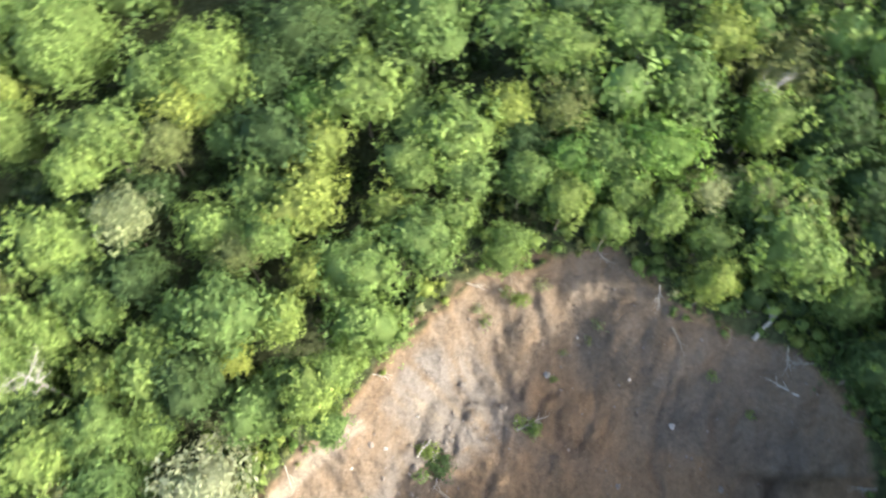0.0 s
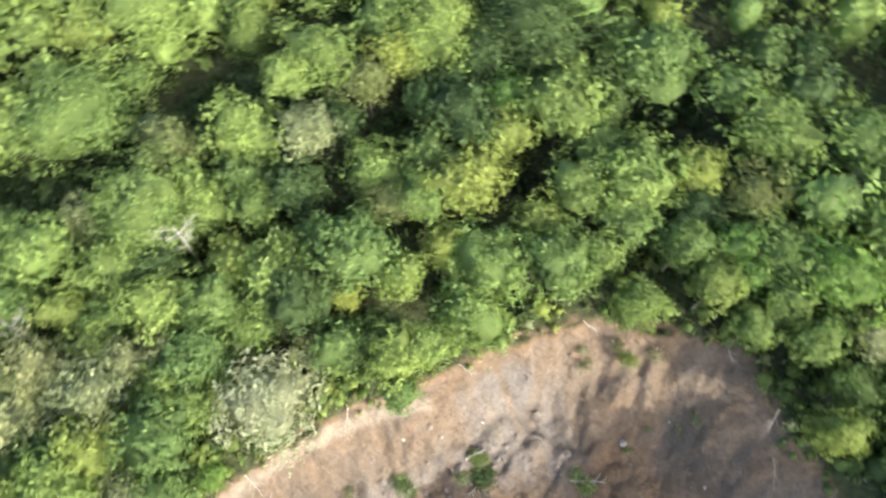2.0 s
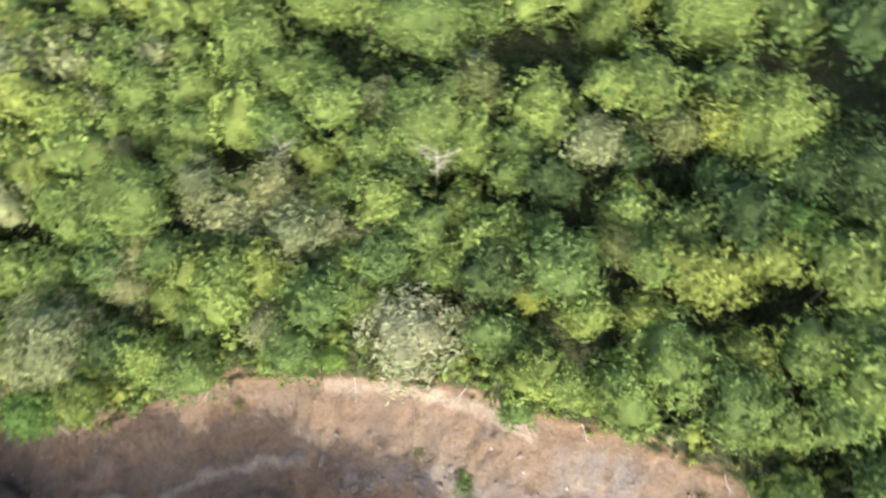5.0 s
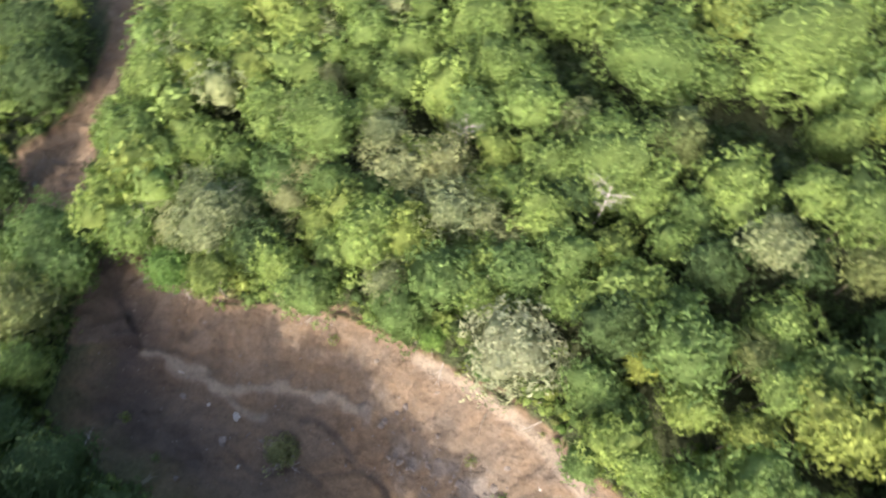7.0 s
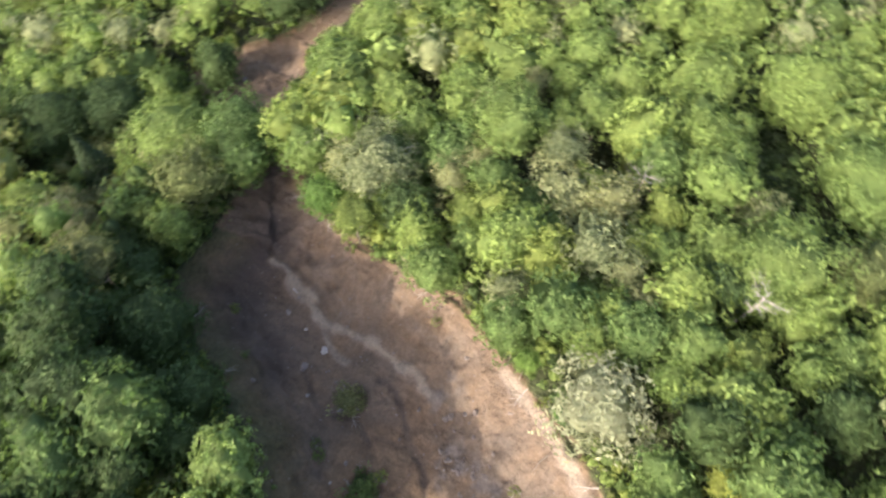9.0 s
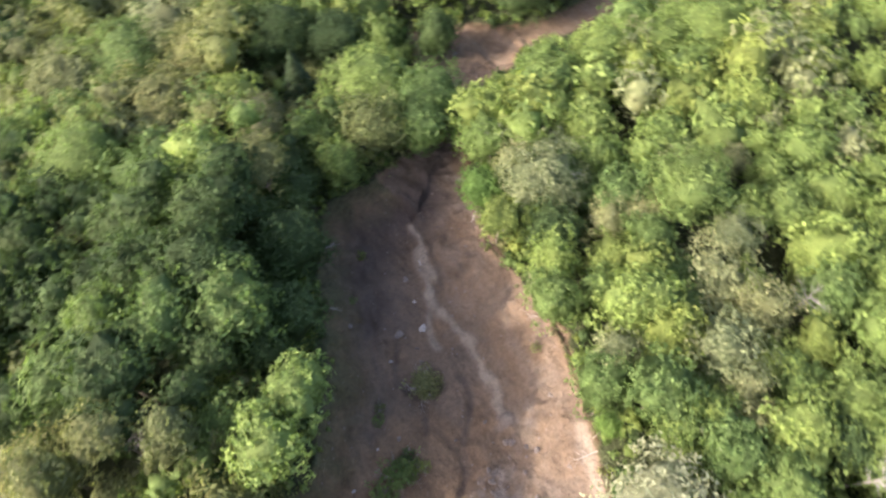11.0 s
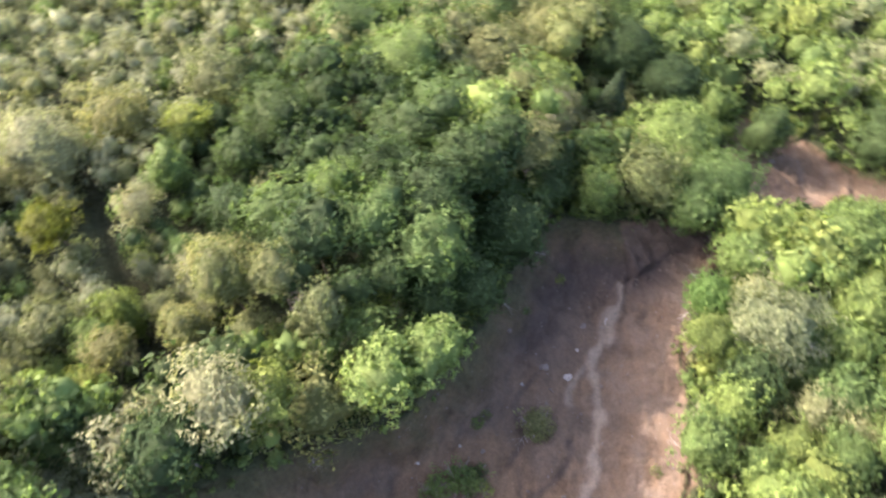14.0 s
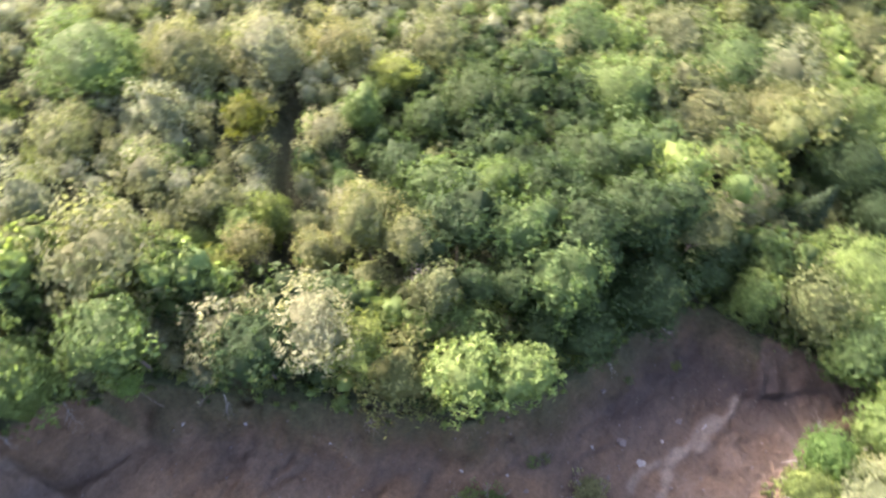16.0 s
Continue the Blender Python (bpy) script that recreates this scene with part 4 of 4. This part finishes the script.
def wood_mesh(seed, length, radius, twigs, mat, spread=0.5):
    """A bent, tapered stem with side twigs along +x."""
    r = random.Random(seed)
    bm = bmesh.new()
    p, q = Vector((0, 0, 0)), Vector((1, 0, 0))
    n = 6
    for k in range(n):
        q = (q + Vector((0, r.uniform(-0.2, 0.2), r.uniform(-0.08, 0.08)))).normalized()
        e = p + q * length / n
        ra, rb = radius * (1 - 0.85 * k / n), radius * (1 - 0.85 * (k + 1) / n)
        tube(bm, p, e, ra, rb, 6)
        if k:
            for j in range(twigs):
                side = (q + Vector((r.uniform(-0.3, 0.4), r.choice((-1, 1)) * r.uniform(0.4, 1), r.uniform(-0.1, 0.7)))).normalized()
                m = e + side * length * spread * 0.35
                tube(bm, e, m, rb * 0.6, rb * 0.4, 5)
                tube(bm, m, m + (side + Vector((r.uniform(-0.5, 0.5), r.uniform(-0.5, 0.5), r.uniform(-0.2, 0.4)))).normalized() * length * spread * 0.3, rb * 0.4, rb * 0.12, 5)
        p = e
    return bm_mesh("fallen_branch", bm, mat)


for X, Y, LEN, TURNED, mat, words in ((24.8, 22.5, 5.0, 40, DEADWOOD, "pale fallen trunk leaning out of the forest edge"), (6.8, 13.1, 3.0, 20, DEADWOOD, "pale dead branch lying on brown soil"),
                                      (0.3, 7.7, 4.2, -25, BARK, "thin brown branch lying on mud"), (-1.8, 10.1, 2.4, 70, DEADWOOD, "bleached branch among brush"),
                                      (-8.7, -14.5, 2.8, 110, DEADWOOD, "bleached branch standing out of brush"), (-2.5, -11.0, 3.2, 60, BARK, "brown branch beside dark brush"),
                                      (18.9, 21.2, 2.6, -60, BARK, "brown branch under the rim"), (-20.0, -3.5, 2.2, 15, BARK, "dark root hanging over the scarp"),
                                      (-13.0, 3.7, 2.0, -30, BARK, "dark root hanging over the scarp"), (29.3, 16.4, 2.8, 150, DEADWOOD, "pale dead branch under the rim"),
                                      (11.8, 21.1, 1.8, 80, DEADWOOD, "pale twig on brown soil"), (-16.3, -28.6, 2.2, 75, DEADWOOD, "pale branch on silt"),
                                      (-42.9, -52.2, 3.0, 10, BARK, "brown branch on the bare patch"), (30.5, 22.8, 4.0, 20, DEADWOOD, "bleached branches among the rim trees")):
    b = new("fallen_branch", wood_mesh(int(X * 10), LEN, 0.05 + 0.02 * LEN, 1, mat))
    b.matrix_world = pose(X, Y, height(X, Y) + 0.12, 0, 0, TURNED)
    tagged(b, words, "branch", "fallen wood")
for k in range(26):
    # roots and twigs laid bare along the rim
    i = (5 + k) % 26
    (ax, ay), (bx, by) = RIM[i], RIM[i + 1]
    u = rng.random()
    x, y = ax + (bx - ax) * u, ay + (by - ay) * u
    inward = math.degrees(math.atan2(by - ay, bx - ax)) - 90
    b = new("fallen_branch", wood_mesh(400 + k, rng.uniform(1.2, 2.6), 0.05, 2, DEADWOOD if k % 3 else BARK, 0.7))
    b.matrix_world = pose(x, y, height(x, y) + 0.25, 0, 10, inward + rng.uniform(-50, 50))
    tagged(b, "pale bare root hanging over the soil edge" if k % 3 else "brown root hanging over the soil edge", "branch", "fallen wood")
log = new("fallen_branch", wood_mesh(77, 6.0, 0.2, 2, DEADWOOD, 0.4))
log.matrix_world = pose(25.2, 20.3, height(25.2, 20.3) + 0.5, 0, -20, 44)
tagged(log, "pale bleached log leaning on the bushes at the rim", "branch", "fallen wood")

BRUSH = [leaf_mesh("foliage", crown_shape(900 + k, 7, 95, 5, 0.095, 0.7, 0.8, 1, 0.6), LEAF["green"]) for k in range(4)]


TWIGS = [wood_mesh(950 + k, 1.0, 0.03, 2, DEADWOOD if k % 2 else BARK, 0.7) for k in range(6)]


def shrub(x, y, r, kind, words):
    t = new("shrub")
    t.location = (x, y, height(x, y))
    tagged(t, words, "shrub", "shrubs on the slip")
    for k in range(4 if r < 1 else 7):
        stem = part("stem", TWIGS[rng.randrange(6)], t)
        stem.scale = (r * rng.uniform(0.8, 1.3),) * 3
        stem.rotation_euler = (rng.uniform(-0.3, 0.3), -radians(rng.uniform(12, 60)), k * 2.4 + rng.uniform(-0.4, 0.4))
    for k in range(1 if r < 1 else 3):
        f = part("foliage", rng.choice(BRUSH), t)
        q = r if r < 1 else r * rng.uniform(0.7, 0.95)
        f.location = (0, 0, r * 0.4) if r < 1 else (rng.uniform(-0.5, 0.5) * r, rng.uniform(-0.5, 0.5) * r, q * rng.uniform(0.4, 0.7))
        f.scale, f.rotation_euler = (q, q * rng.uniform(0.7, 1.1), q * 0.8), (0, 0, rng.uniform(0, 6.28))
        f.material_slots[0].link = "OBJECT"
        f.material_slots[0].material = LEAF[kind]


for X, Y, R, kind, words in ((-8.4, -15.7, 2.1, "dry_olive", "straggly olive shrub on the slip"), (-1.6, -9.1, 2.2, "green", "green brush fallen onto the slip"), (0.4, -7.9, 1.7, "green", "green brush fallen onto the slip"),
                             (-3.3, -10.0, 1.1, "dark", "dark green brush fallen onto the slip"), (-3.0, -14.8, 0.8, "green", "small green shrub on brown mud"), (-11.1, -33.0, 0.7, "yellow_green", "small yellow-green shrub on grey mud"),
                             (-4.2, -8.6, 1.0, "yellow_green", "yellow-green shrub on brown mud"), (8.2, 13.5, 1.0, "light", "uprooted light green shrub lying on soil"), (7.0, 13.8, 0.8, "light", "uprooted light green shrub lying on soil"),
                             (-0.8, 10.7, 1.1, "yellow_green", "yellow-green shrub below the scarp"), (0.1, 9.4, 1.7, "dark", "dark green shrub below the scarp"), (-1.4, 8.7, 0.9, "green", "green shrub below the scarp"),
                             (12.7, 20.9, 0.6, "pale", "small pale green plant on brown soil"), (10.0, 17.8, 0.5, "light", "small green plant on brown soil"), (-19.5, -11.6, 0.8, "olive", "dry shrub clinging to the scarp"),
                             (-16.8, 1.3, 0.7, "yellow_green", "tuft of yellow-green grass on the scarp"), (3.3, 21.2, 0.9, "olive", "dry grass tuft on the scarp face"), (6.3, 23.1, 1.0, "yellow_green", "grass tuft on the scarp face"),
                             (22.6, 17.8, 0.6, "light", "small green plant below the rim"), (13.2, 21.9, 0.8, "pale", "small pale green plant on brown soil"), (10.6, 20.0, 0.6, "pale", "small pale green plant on brown soil"), (26.4, 15.3, 0.6, "light", "small green plant on brown soil"), (-9.4, 2.8, 0.8, "olive", "dry tuft among broken rock"), (-5.5, 5.8, 1.2, "green", "green shrub among broken rock"), (-3.8, -15.8, 0.8, "olive", "straggly dry shrub on the slip"), (2.5, 21.9, 0.7, "dry_pale", "dry grass tuft on the scarp face"), (7.8, 24.1, 0.9, "dry_pale", "dry grass tuft on the scarp face"), (4.9, 23.3, 0.8, "olive", "dry grass tuft on the scarp face"), (-7.2, -27.5, 0.6, "green", "small green plant on mud")):
    shrub(X, Y, R, kind, words)


# ---- dead trees ----
def dead_tree(x, y, h, seed, words):
    r = random.Random(seed)
    t = new("dead_tree")
    t.location = (x, y, height(x, y))
    tagged(t, words, "tree", "dead trees")
    bm = bmesh.new()
    tube(bm, (0, 0, -0.4), (0.1, 0.1, h * 0.6), 0.14, 0.08, 8)
    tube(bm, (0.1, 0.1, h * 0.6), (0.25, 0.0, h), 0.08, 0.02, 8)
    part("trunk", bm_mesh("trunk", bm, DEADWOOD), t, "bleached bare trunk")
    for k in range(15):
        z = h * r.uniform(0.6, 0.98)
        b = part("branch", wood_mesh(seed * 20 + k, r.uniform(1.2, 2.2), 0.024, 3, DEADWOOD, 0.6), t)
        b.location = (0.1, 0.08, z)
        b.rotation_euler = (0, radians(-r.uniform(5, 45)), k * 2.4 + r.uniform(-0.4, 0.4))


for X, Y, TALL, words in ((-30.2, 11.8, 7.5, "bleached leafless tree in a gap of the canopy"), (-39.5, -0.8, 7.5, "grey dead treetop among living crowns"), (23.6, 36.2, 8.5, "tall pale leafless tree in shade"),
                          (13.6, 37.2, 7.5, "thin grey leafless tree among dark crowns"), (-29.6, -33.9, 7.0, "pale bare treetop among green crowns"), (-31.7, -24.2, 8.0, "slender pale leafless trunk among the bank trees"), (14.9, -22.2, 5.5, "small grey leafless tree in bushes")):
    dead_tree(X, Y, TALL + (2.2 if Y > 11 and X < 0 else 0.3), int(TALL * 10 + X), words)

# stones and clods strewn over the slip
N = 2600
cand = np.stack([np.random.uniform(-46, 36, N), np.random.uniform(-64, 26, N)], 1)
cz, cm = land(cand[:, 0], cand[:, 1])
chunks, base_co = [], np.array([(1, 0, 0), (0, 1, 0), (-1, 0, 0), (0, -1, 0), (0, 0, 1), (0, 0, -1)], float)
tri = np.array([(0, 1, 4), (1, 2, 4), (2, 3, 4), (3, 0, 4), (1, 0, 5), (2, 1, 5), (3, 2, 5), (0, 3, 5)])
tris = []
for (x, y), z, d in zip(cand, cz, cm["d"]):
    if d > 0.6:
        r = 0.05 + 0.16 * np.random.rand() ** 3
        tris.append(tri + 6 * len(chunks))
        chunks.append(base_co * np.random.uniform(0.6, 1.3, (6, 3)) * r + (x, y, z + r * 0.2))
clods = new("soil_clods", quad_mesh("soil_clods", np.concatenate(chunks), np.concatenate(tris), ROCK))
tagged(clods, "loose stones and clods strewn over the bare slip", "rubble", kind="stuff")
